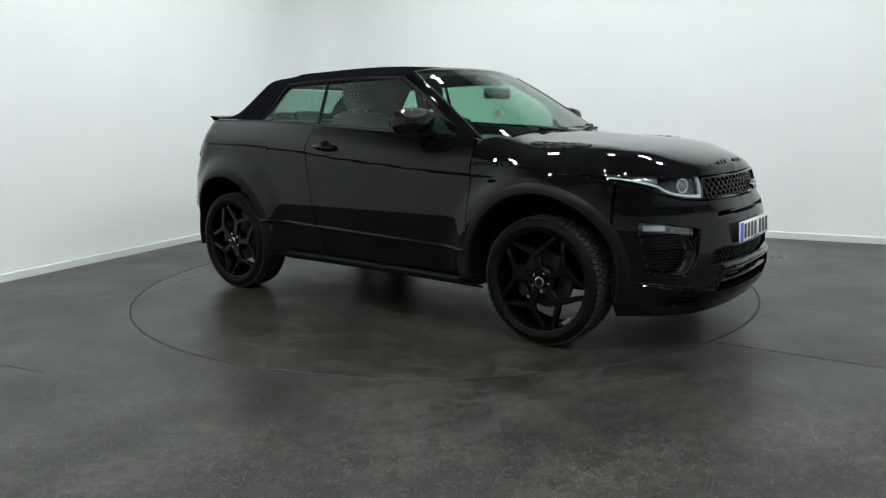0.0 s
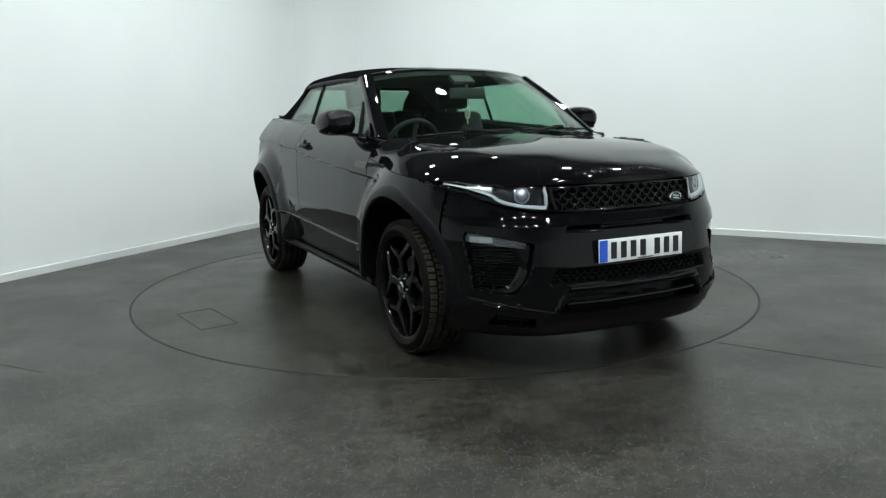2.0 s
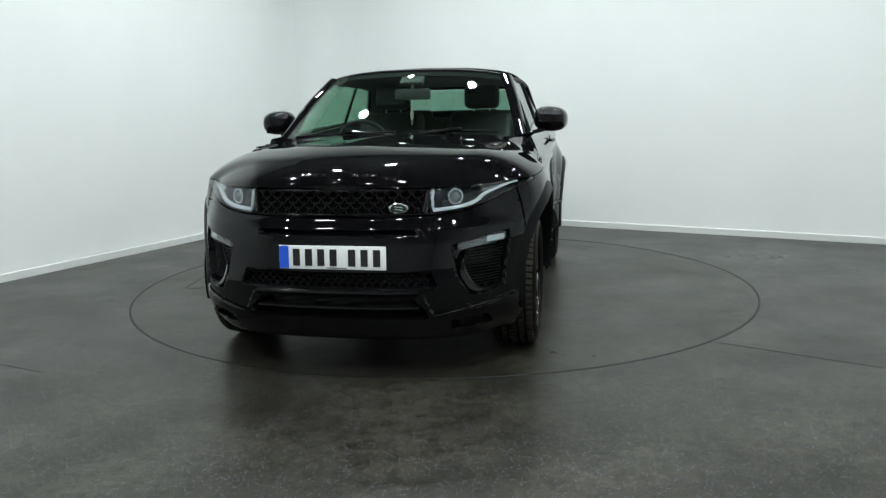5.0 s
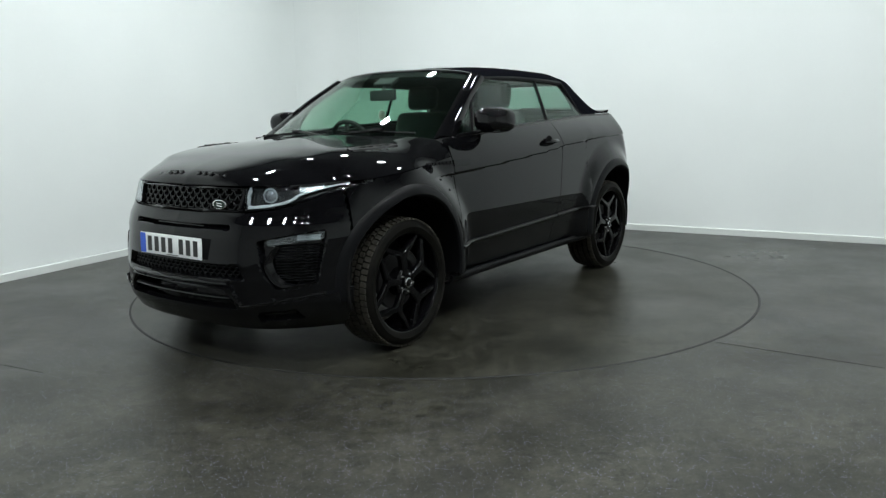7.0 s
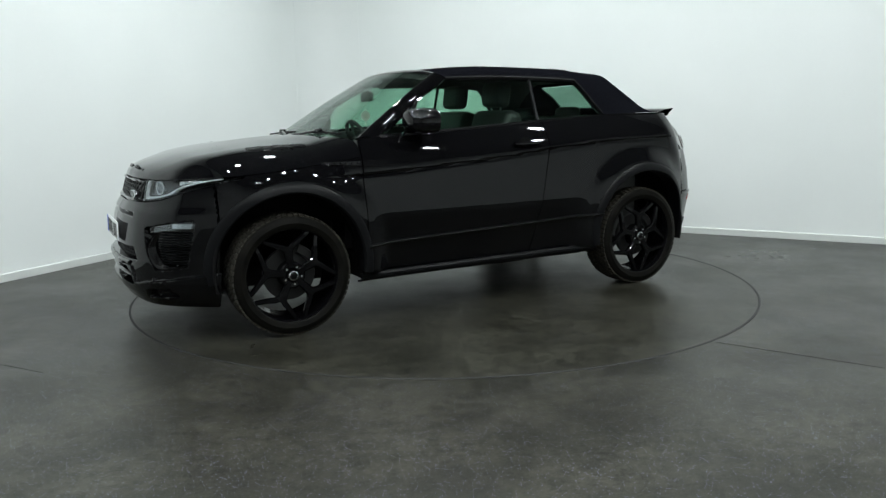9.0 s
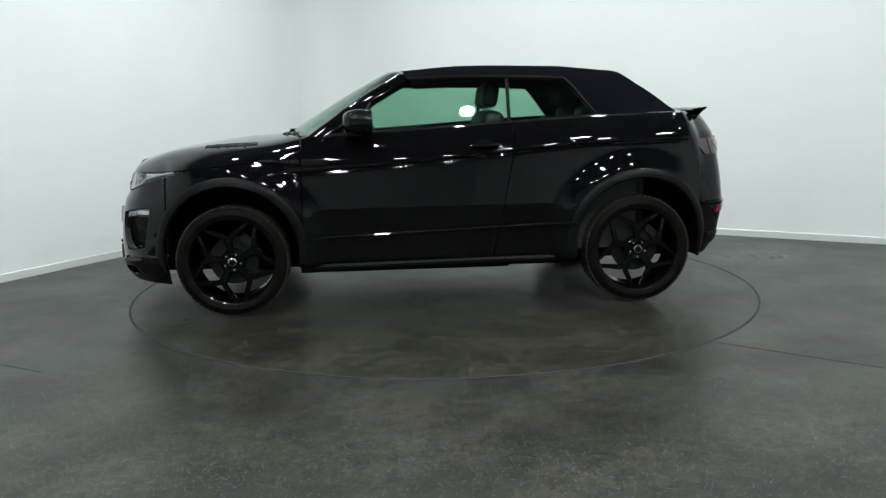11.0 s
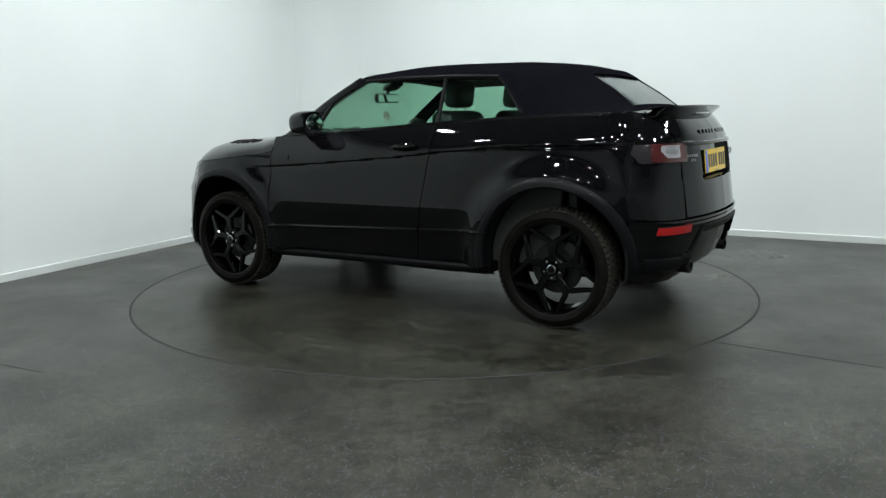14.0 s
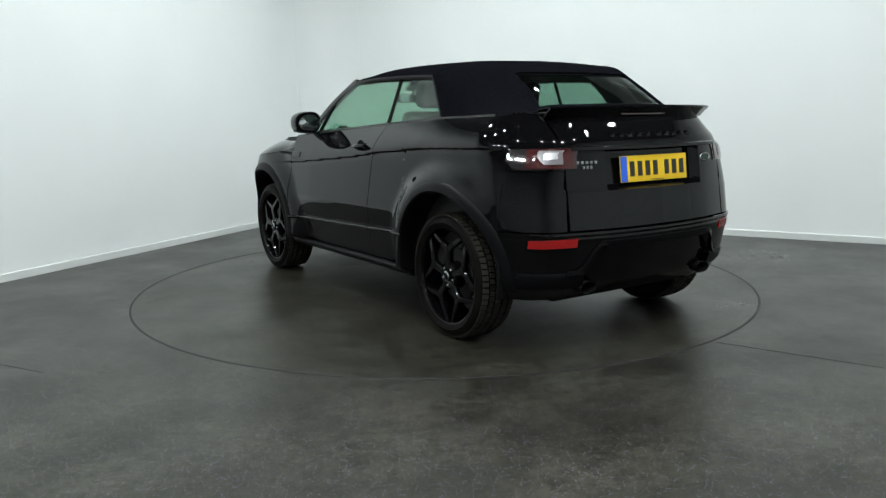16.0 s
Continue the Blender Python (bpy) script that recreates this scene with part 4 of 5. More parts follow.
        lathe(bm, [(0.036, -0.20), (0.040, -0.01), (0.042, 0.01), (0.040, 0.014), (0.036, 0.0), (0.034, -0.15), (0.0, -0.15)], 24, m)
        part("tailpipe", bm, M_DARK, CAR, "dull black tailpipe")
    # tail lamps
    for sd in (1, -1):
        root = new("tail_lamp")
        root.parent = CAR
        tagged(root, "smoked red tail lamp with a clear middle")

        def strip(a0, a1, lo, hi, out, name, material, label="", n=18):
            zc = 1.01
            rows = []
            for a in np.linspace(a0, a1, n):
                row = []
                for v in np.linspace(0, 1, 6):
                    z = lo(a) + (hi(a) - lo(a)) * v
                    l = level(z)
                    s = np.r_[0, np.cumsum(np.linalg.norm(np.diff(l, axis=0), axis=1))]
                    k0 = np.argmax(l[:, 0] < -1.66)
                    k1 = len(l) - 1 - np.argmax(l[::-1, 1] > 0.47)
                    k = s[k0] + (s[k1] - s[k0]) * a
                    x, y = np.interp(k, s, l[:, 0]), np.interp(k, s, l[:, 1])
                    tx, ty = np.interp(k + 0.01, s, l[:, 0]) - x, np.interp(k + 0.01, s, l[:, 1]) - y
                    q = math.hypot(tx, ty)
                    row.append((x + out * ty / q, sd * (y - out * tx / q), z))
                rows.append(row)
            return panel(name, np.array(rows), material, root, label, thick=0.006, away=(-1.2, 0, 1.0))
        low = lambda a: float(np.interp(a, [0, 0.22, 0.30, 1], [1.030, 1.005, 0.958, 0.962]))
        top = lambda a: float(np.interp(a, [0, 1], [1.058, 1.070]))
        strip(0.0, 0.90, low, top, 0.006, "housing", M_SMOKE, "smoked lamp housing", 30)
        strip(0.42, 0.87, lambda a: 0.966, lambda a: 1.064, 0.010, "red_lens", M_REDDARK, "dark red lens")
        strip(0.52, 0.76, lambda a: 0.986 + max(0, 0.58 - a) * 0.6, lambda a: 1.056, 0.0135, "clear_lens", M_TAILW, "clear reversing lens")
        strip(0.58, 0.71, lambda a: 1.012, lambda a: 1.046, 0.016, "reflector", M_STEEL, "bright reflector")
    # badges: plain bars
    for y0, z0, w, n in ((0.555, 0.99, 0.018, 6), (0.50, 0.965, 0.014, 3)):
        for k in range(n):
            bm = bmesh.new()
            y = y0 - k * (w + 0.007)
            box(bm, (at_rear(y, z0) - 0.003, y, z0), (0.006, w, 0.016), None, 0.0015)
            part("badge_bar", bm, M_STEEL, CAR, "small silver lettering bar")
    for k in range(10):
        bm = bmesh.new()
        y = 0.30 - k * 0.062 - (0.03 if k > 4 else 0)
        box(bm, (at_rear(abs(y), 1.125) - 0.004, y, 1.125), (0.006, 0.034, 0.026), Matrix.Rotation(radians(20), 4, "Y"), 0.002)
        part("letter_bar", bm, M_PAINT, CAR, "raised black lettering bar")
    bm = bmesh.new()
    m = Matrix.Translation((at_rear(0.42, 0.985) - 0.002, -0.42, 0.985)) @ Matrix.Rotation(radians(-90), 4, "Y") @ Matrix.Diagonal((0.024, 0.042, 1, 1))
    lathe(bm, [(0.0, 0.006), (0.80, 0.006), (0.84, 0.010), (1.0, 0.008), (1.03, -0.01)], 36, m)
    b = part("badge", bm, M_CHROME, CAR, "small oval silver badge")
    bm = bmesh.new()
    lathe(bm, [(0.0, 0.0085), (0.76, 0.0085), (0.76, 0.004)], 36, m)
    part("badge_field", bm, M_GREENBADGE, b)
    # deck behind the canvas roof
    l = level(1.235)[::-1]
    k0 = np.argmax(l[:, 1] > 0.60)
    k1 = np.argmax(l[:, 0] > -1.56)
    rear = [(*l[k], 1.237) for k in np.linspace(0, k0, 9).astype(int)]
    side = [(*l[k], 1.237) for k in np.linspace(k0, k1, 9).astype(int)]
    front = [(-1.66, 0, 1.272), (-1.65, 0.35, 1.266), (-1.60, 0.60, 1.250), side[-1]]
    g = coons(rear, front, [rear[0], (-1.85, 0, 1.268), front[0]], side, 24, 16)
    panel("rear_deck", halves(g), M_PAINT, CAR, away=(-1.5, 0, 0.5))
    # spoiler
    rows = []
    for y in np.linspace(-0.62, 0.62, 41):
        e = abs(y) / 0.62
        xb = -2.00 + 0.10 * e ** 3
        xa = -1.76 - 0.03 * e
        zt = 1.270 - 0.006 * e ** 2
        rows.append([(xa, y, zt - 0.012), (xa - 0.02, y, zt + 0.000), ((xa + xb) / 2, y, zt + 0.004), (xb, y, zt + 0.010), (xb - 0.004, y, zt + 0.002), (xb + 0.03, y, zt - 0.024), (xb + 0.055, y, zt - 0.050), (xb + 0.12, y, zt - 0.054)])
    panel("spoiler", np.array(rows), M_PAINT, CAR, "gloss black tailgate spoiler", thick=0.004, away=(-1.85, 0, 1.25))
    bm = bmesh.new()
    box(bm, (-1.955, 0, 1.233), (0.012, 0.34, 0.010), None, 0.002)
    part("brake_light", bm, M_REDDARK, CAR, "dark high brake light strip")


build_tail()
number_plate("rear_number_plate", -2.046, 0.944, -1, M_PLATEY, "yellow number plate with plain black bars", 0.140, 6)

# ------------------------------------------------------------------ the car: roof and glass
SECTIONS = [
    [(0.21, 0, 1.562), (0.21, 0.25, 1.557), (0.20, 0.45, 1.540), (0.19, 0.57, 1.518), (0.18, 0.625, 1.502), (0.17, 0.650, 1.484)],
    [(-0.24, 0, 1.595), (-0.24, 0.28, 1.588), (-0.24, 0.48, 1.570), (-0.24, 0.59, 1.547), (-0.24, 0.642, 1.520), (-0.24, 0.664, 1.494)],
    [(-0.80, 0, 1.588), (-0.80, 0.28, 1.582), (-0.80, 0.48, 1.564), (-0.80, 0.59, 1.535), (-0.80, 0.645, 1.508), (-0.80, 0.668, 1.480)],
    [(-1.02, 0, 1.577), (-1.00, 0.28, 1.572), (-0.98, 0.48, 1.553), (-0.95, 0.60, 1.512), (-0.93, 0.655, 1.477), (-0.905, 0.680, 1.447)],
    [(-1.18, 0, 1.562), (-1.17, 0.28, 1.556), (-1.15, 0.48, 1.533), (-1.12, 0.60, 1.465), (-1.10, 0.685, 1.360), (-1.095, 0.748, 1.234)],
    [(-1.295, 0, 1.541), (-1.295, 0.28, 1.535), (-1.29, 0.46, 1.524), (-1.265, 0.585, 1.435), (-1.255, 0.68, 1.335), (-1.245, 0.752, 1.234)],
    [(-1.375, 0, 1.508), (-1.375, 0.28, 1.504), (-1.365, 0.46, 1.493), (-1.34, 0.58, 1.405), (-1.335, 0.68, 1.315), (-1.33, 0.752, 1.234)],
    [(-1.565, 0, 1.390), (-1.565, 0.28, 1.385), (-1.56, 0.46, 1.376), (-1.52, 0.585, 1.312), (-1.50, 0.68, 1.268), (-1.48, 0.748, 1.236)],
    [(-1.75, 0, 1.262), (-1.745, 0.28, 1.259), (-1.73, 0.46, 1.254), (-1.69, 0.60, 1.247), (-1.64, 0.69, 1.242), (-1.59, 0.742, 1.237)],
]


def roof_grid():
    cross = np.array([spline(s, 40) for s in SECTIONS])          # stations x 40
    t = np.linspace(0, len(SECTIONS) - 1, 97)
    out = np.zeros((97, 40, 3))
    for j in range(40):
        col = cross[:, j]
        q = np.vstack([2 * col[0] - col[1], col, 2 * col[-1] - col[-2]])
        for k, v in enumerate(t):
            i = min(int(v), len(SECTIONS) - 2)
            f = v - i
            a, b, c, d = q[i:i + 4]
            out[k, j] = 0.5 * (2 * b + (c - a) * f + (2 * a - 5 * b + 4 * c - d) * f * f + (3 * b - a - 3 * c + d) * f ** 3)
    return out


def build_roof():
    g = roof_grid()
    n1, n2 = 75, 93
    pieces = []
    for rows, edge in (((0, n1 + 1), False), ((n2, 97), False)):
        sub = g[rows[0]:rows[1]]
        full = np.concatenate([sub[:, ::-1] * np.array([1, -1, 1]), sub[:, 1:]], 1)
        pieces.append(sheet(full, 0.012, (-0.8, 0, 0.9)))
    # cheeks beside the rear window; the opening widens downwards
    cut = lambda k: 0.54 + 0.10 * (k - n1) / (n2 - n1)
    for sd in (1, -1):
        sub = []
        for k in range(n1, n2 + 1):
            v = np.linspace(cut(k) * 39, 39, 16)
            sub.append([[np.interp(q, range(40), g[k, :, c]) for c in range(3)] for q in v])
        pieces.append(sheet(np.array(sub) * np.array([1, sd, 1]), 0.012, (-1.2, 0, 0.9)))
    verts, faces, base = [], [], 0
    for v, f in pieces:
        verts += list(v)
        faces += [[i + base for i in q] for q in f]
        base += len(v)
    part_mesh("canvas_roof", verts, faces, M_CLOTH, CAR, "closed black canvas folding roof")
    # rear window
    sub = []
    for k in range(n1, n2 + 1):
        v = np.linspace(0, cut(k) * 39 + 0.5, 20)
        sub.append([[np.interp(q, range(40), g[k, :, c]) for c in range(3)] for q in v])
    sub = np.array(sub)
    full = np.concatenate([sub[:, ::-1] * np.array([1, -1, 1]), sub[:, 1:]], 1) - np.array((0, 0, 0.014))
    panel("rear_window", full, M_REARGLASS, CAR, "grey tinted rear window", thick=0.004, away=(-1.2, 0, 0.9)).visible_shadow = False
    # roof hem along the side windows
    hem = [g[k, 39] for k in range(0, 48)]
    rows = [[(p[0], p[1] + a, p[2] + b) for a, b in ((0.002, 0.010), (0.008, 0.0), (0.004, -0.014), (-0.010, -0.012))] for p in hem]
    panel("roof_seal", np.array(rows), M_SATIN, CAR, "black rubber roof seal", thick=0.004, away=(-0.4, 0, 1.3), both=True)
    # inner lining
    sub = g[3:70] - np.array((0, 0, 0.022))
    sub = sub * np.array([1, 0.97, 1])
    full = np.concatenate([sub[:, ::-1] * np.array([1, -1, 1]), sub[:, 1:]], 1)
    panel("headlining", full, M_GREYTRIM, CAR, "dark grey headlining", thick=0.004, away=(-0.6, 0, 0.9))
    return g


ROOF = build_roof()


def glass_y(z):
    return 0.792 - (z - 1.13) * 0.385


def build_glass():
    # windscreen
    low = [(1.03, 0, 1.128), (1.0, 0.30, 1.124), (0.95, 0.55, 1.115), (0.86, 0.735, 1.103)]
    top = [(0.315, 0, 1.545), (0.31, 0.25, 1.540), (0.285, 0.44, 1.527), (0.245, 0.575, 1.508)]
    mid = [(1.03, 0, 1.128), (0.82, 0, 1.262), (0.58, 0, 1.405), (0.40, 0, 1.503), (0.315, 0, 1.545)]
    edge = [(0.86, 0.735, 1.103), (0.70, 0.70, 1.215), (0.48, 0.645, 1.362), (0.245, 0.575, 1.508)]
    g = coons(low, top, mid, edge, 24, 24)
    panel("windscreen", halves(g), M_GLASS, CAR, "green tinted windscreen", thick=0.005, away=(0.2, 0, 1.1)).visible_shadow = False
    # dark band printed round the glass
    band = g[:, -3:] - np.array((0.004, 0, 0.004))
    panel("screen_band", halves(band), M_DARK, CAR, thick=0.002, away=(0.2, 0, 1.1))
    # header rail
    a = spline(top, 30)
    b = np.array([ROOF[0, int(round(k))] for k in np.linspace(0, 34, 30)])
    rows = []
    for p, q in zip(a, b):
        rows.append([tuple(p + (q - p) * t + np.array((0, 0, 0.008 * math.sin(math.pi * t)))) for t in np.linspace(0, 1.06, 6)])
    panel("screen_header", halves(np.array(rows)), M_PAINT, CAR, "gloss black windscreen header", thick=0.02, away=(0.2, 0, 1.2))
    # pillars
    inner = spline(edge, 26)
    outer = spline([(0.73, 0.800, 1.112), (0.60, 0.768, 1.200), (0.40, 0.712, 1.350), (0.165, 0.655, 1.484)], 26)
    rows = []
    for p, q in zip(inner, outer):
        c = (p + q) / 2 + np.array((0.022, 0.022, 0.016))
        rows.append([p, p * 0.5 + c * 0.5 + np.array((0.007, 0.004, 0.006)), c, q * 0.5 + c * 0.5 + np.array((0.004, 0.007, 0.004)), q, q + np.array((-0.02, -0.02, -0.01))])
    panel("windscreen_pillar", np.array(rows), M_PAINT, CAR, "gloss black windscreen pillar", thick=0.015, away=(0.2, 0, 1.1), both=True)
    # side glass
    lid = lambda x: float(np.interp(x, [-1.085, -0.905, -0.84, -0.24, 0.165, 0.40, 0.60, 0.74], [1.240, 1.442, 1.474, 1.492, 1.482, 1.348, 1.198, 1.112]))
    for name, x0, x1, label in (("door_glass", -0.478, 0.715, "green tinted door glass"), ("quarter_glass", -1.08, -0.500, "green tinted rear side glass")):
        xs = np.linspace(x0, x1, 40)
        g = np.array([[(x, glass_y(z), z) for z in np.linspace(waist(x) - 0.02, max(lid(x), waist(x) - 0.012), 16)] for x in xs])
        for ob in panel(name, g, M_GLASS, CAR, label, thick=0.004, both=True):
            ob.visible_shadow = False
    # seal between the two panes
    for sd in (1, -1):
        bm = bmesh.new()
        rod(bm, (-0.489, sd * (glass_y(1.19) + 0.002), 1.19), (-0.489, sd * (glass_y(1.49) + 0.002), 1.49), 0.012, 8)
        part("pane_seal", bm, M_SATIN, CAR, "thin black rubber seal")
        bm = bmesh.new()
        rod(bm, (0.53, sd * (glass_y(1.13) + 0.004), 1.13), (0.42, sd * (glass_y(1.33) + 0.0), 1.33), 0.012, 8)
        part("quarter_light_bar", bm, M_SATIN, CAR, "thin black window bar")
    # waist moulding
    xs = np.linspace(-1.62, 0.72, 60)
    rows = [[(x, skin(x, waist(x)) + dent(x, waist(x)) + a, waist(x) + b) for a, b in ((0.003, -0.014), (0.006, -0.004), (0.001, 0.008), (-0.012, 0.011), (-0.03, 0.0))] for x in xs]
    panel("waist_moulding", np.array(rows), M_PIANO, CAR, "gloss black waist moulding", thick=0.005, both=True)
    # scuttle between bonnet and screen
    a = spline([(1.07, 0, 1.120), (1.04, 0.30, 1.112), (0.98, 0.58, 1.085), (0.88, 0.80, 1.02)], 20)
    b = spline([(0.98, 0, 1.128), (0.95, 0.30, 1.122), (0.90, 0.55, 1.110), (0.80, 0.765, 1.098)], 20)
    g = np.array([[p + (q - p) * t for t in np.linspace(0, 1, 4)] for p, q in zip(a, b)])
    panel("scuttle", halves(g), M_SATIN, CAR, "satin black scuttle panel", away=(0.9, 0, 0.8))


build_glass()


def build_mirrors():
    for sd in (1, -1):
        bm = bmesh.new()
        n, m = 22, 28
        rows = []
        for i in range(n + 1):
            a = -math.pi / 2 + math.pi * i / n
            row = []
            for j in range(m):
                b = 2 * math.pi * j / m
                sg = lambda v, e: math.copysign(abs(v) ** e, v)
                x = sg(math.sin(a), 0.8) * 0.122
                r = abs(math.cos(a)) ** 0.55
                y = sg(math.cos(b), 0.74) * 0.106 * r
                z = sg(math.sin(b), 0.74) * 0.080 * r
                x = max(x, -0.062)
                z += 0.10 * y * (1 if z > 0 else 0.2) * -0.6
                y += 0.10 * x * -1.0
                row.append(bm.verts.new((0.475 + x, sd * (0.930 + y), 1.210 + z)))
            rows.append(row)
        for r, q in zip(rows, rows[1:]):
            for k in range(m):
                bm.faces.new((r[k], r[(k + 1) % m], q[(k + 1) % m], q[k]))
        bmesh.ops.remove_doubles(bm, verts=bm.verts, dist=0.0008)
        root = part("door_mirror", bm, M_PAINT, CAR, "gloss black door mirror")
        bm = bmesh.new()
        mm = Matrix.Translation((0.4105, sd * 0.925, 1.205)) @ Matrix.Rotation(radians(-90), 4, "Y") @ Matrix.Rotation(0, 4, "Z") @ Matrix.Diagonal((0.060, 0.084, 1, 1))
        rings = lathe(bm, [(0.0, 0.003), (0.94, 0.003), (1.0, 0.0)], 32, mm)
        part("mirror_glass", bm, M_MIRROR, root, "mirror glass")
        bm = bmesh.new()
        box(bm, (0.53, sd * 0.835, 1.132), (0.10, 0.12, 0.026), Matrix.Rotation(radians(sd * 12), 4, "X"), 0.010)
        box(bm, (0.575, sd * 0.800, 1.115), (0.10, 0.05, 0.035), None, 0.012)
        part("mirror_arm", bm, M_PIANO, root, "gloss black mirror arm")
        bm = bmesh.new()
        box(bm, (0.492, sd * 0.922, 1.150), (0.135, 0.15, 0.020), None, 0.009)
        part("mirror_base", bm, M_SATIN, root, "satin black lower shell")
        # repeater strip
        bm = bmesh.new()
        box(bm, (0.535, sd * 0.975, 1.182), (0.07, 0.05, 0.008), Matrix.Rotation(radians(sd * -35), 4, "Z"), 0.002)
        part("repeater", bm, M_SMOKE, root, "smoked indicator strip")


build_mirrors()


def build_small_parts():
    for sd, door in zip((1, -1), DOORS):
        # door handles in a shallow dish
        bm = bmesh.new()
        x, z = -0.31, 1.052
        y = skin(x, z) + dent(x, z)
        m = Matrix.Translation((x, sd * (y - 0.004), z)) @ Matrix.Rotation(radians(-90 * sd), 4, "X") @ Matrix.Diagonal((0.052, 0.040, 1, 1))
        lathe(bm, [(0.0, 0.001), (0.7, 0.002), (1.0, 0.006)], 26, m)
        part("handle_dish", bm, M_DARK, door, "dark handle dish")
        bm = bmesh.new()
        rows = []
        for t in np.linspace(0, 1, 16):
            xx = -0.405 + 0.19 * t
            h = 0.014 * (0.65 + 0.35 * math.sin(math.pi * t))
            o = 0.022 + 0.016 * math.sin(math.pi * t)
            yy = skin(xx, z) + dent(xx, z) + o
            rows.append([bm.verts.new((xx, sd * (yy + a * 0.010), z + 0.006 * (0.5 - t) + b * h)) for a, b in ((1, 0.45), (1, -0.45), (0.3, -1), (-1, -0.8), (-1, 0.8), (0.3, 1))])
        for r, q in zip(rows, rows[1:]):
            for k in range(6):
                bm.faces.new((r[k], r[(k + 1) % 6], q[(k + 1) % 6], q[k]))
        bm.faces.new(rows[0])
        bm.faces.new(rows[-1][::-1])
        for xx in (-0.390, -0.228):
            box(bm, (xx, sd * (skin(xx, z) + dent(xx, z) + 0.012), z), (0.022, 0.03, 0.018), None, 0.004)
        part("handle", bm, M_PAINT, door, "gloss black pull handle")
        # wing vents
        for z0, x0, x1 in ((0.978, 0.885, 1.13),):
            g = np.array([[(xx, sd * (skin(xx, zz) + dent(xx, zz) + 0.004), zz) for zz in np.linspace(z0 - 0.022 * (1.16 - xx) / 0.28, z0 + 0.004, 4)] for xx in np.linspace(x0, x1, 14)])
            v = panel("wing_vent", g, M_SATIN, CAR, "slim black wing vent", thick=0.004)
            bm = bmesh.new()
            for xx in np.linspace(x0 + 0.02, x1 - 0.05, 6):
                box(bm, (xx, sd * (skin(xx, z0 - 0.006) + dent(xx, z0 - 0.006) + 0.008), z0 - 0.006), (0.006, 0.008, 0.014))
            part("vent_slats", bm, M_PIANO, v, smooth=0)
        g = np.array([[(xx, sd * (skin(xx, zz) + dent(xx, zz) + 0.005), zz) for zz in np.linspace(0.948, 0.985, 4)] for xx in np.linspace(0.70, 0.866, 10)])
        panel("door_blade", g, M_PIANO, door, "gloss black door vent blade", thick=0.004)
    # wipers
    for pts in (([0.98, -0.62, 1.125], [0.985, -0.30, 1.142], [0.995, 0.02, 1.150]), ([0.97, 0.10, 1.150], [0.955, 0.38, 1.150], [0.90, 0.63, 1.140])):
        bm = bmesh.new()
        p = spline(pts, 14)
        tube(bm, p, 0.007)
        w = part("wiper", bm, M_SATIN, CAR, "black wiper blade")
        bm = bmesh.new()
        mid = p[7]
        rod(bm, (mid[0] + 0.075, mid[1] - 0.28 if pts[0][1] > 0 else mid[1] + 0.30, 1.13), mid + np.array((0.01, 0, 0.012)), 0.008, 6)
        box(bm, mid + np.array((0.006, 0, 0.012)), (0.03, 0.07, 0.02), None, 0.005)
        part("wiper_arm", bm, M_PIANO, w, "black wiper arm")
    # screen washer and camera pod behind the mirror
    bm = bmesh.new()
    box(bm, (0.40, 0.0, 1.475), (0.10, 0.16, 0.03), Matrix.Rotation(radians(28), 4, "Y"), 0.01)
    part("sensor_pod", bm, M_GREYTRIM, CAR, "dark sensor pod")
    bm = bmesh.new()
    box(bm, (0.455, 0.012, 1.385), (0.03, 0.25, 0.072), Matrix.Rotation(radians(-8), 4, "Z"), 0.014)
    rod(bm, (0.46, 0.012, 1.40), (0.42, 0.01, 1.47), 0.012, 8)
    rv = part("rear_view_mirror", bm, M_GREYTRIM, CAR, "black rear-view mirror")
    bm = bmesh.new()
    box(bm, (0.4385, 0.012, 1.385), (0.002, 0.22, 0.055), Matrix.Rotation(radians(-8), 4, "Z"))
    part("mirror_face", bm, M_MIRROR, rv, smooth=0)
    bm = bmesh.new()
    m = Matrix.Translation((0.465, 0.006, 1.250)) @ Matrix.Rotation(radians(90), 4, "X")
    bmesh.ops.create_cone(bm, cap_ends=True, segments=24, radius1=0.034, radius2=0.034, depth=0.006, matrix=m)
    rod(bm, (0.465, 0.006, 1.28), (0.462, 0.010, 1.375), 0.0015, 5)
    rod(bm, (0.465, 0.006, 1.216), (0.467, 0.006, 1.185), 0.004, 5)
    tag = part("hanging_tag", bm, M_TAG, CAR, "round pale tag hanging from the mirror")
    bm = bmesh.new()
    for k, w in enumerate((0.030, 0.042, 0.036)):
        box(bm, (0.465, 0.006, 1.262 - 0.012 * k), (w, 0.0075, 0.004))
    part("tag_print", bm, mat("tag_brown", (0.18, 0.10, 0.06), 0.6), tag, smooth=0)
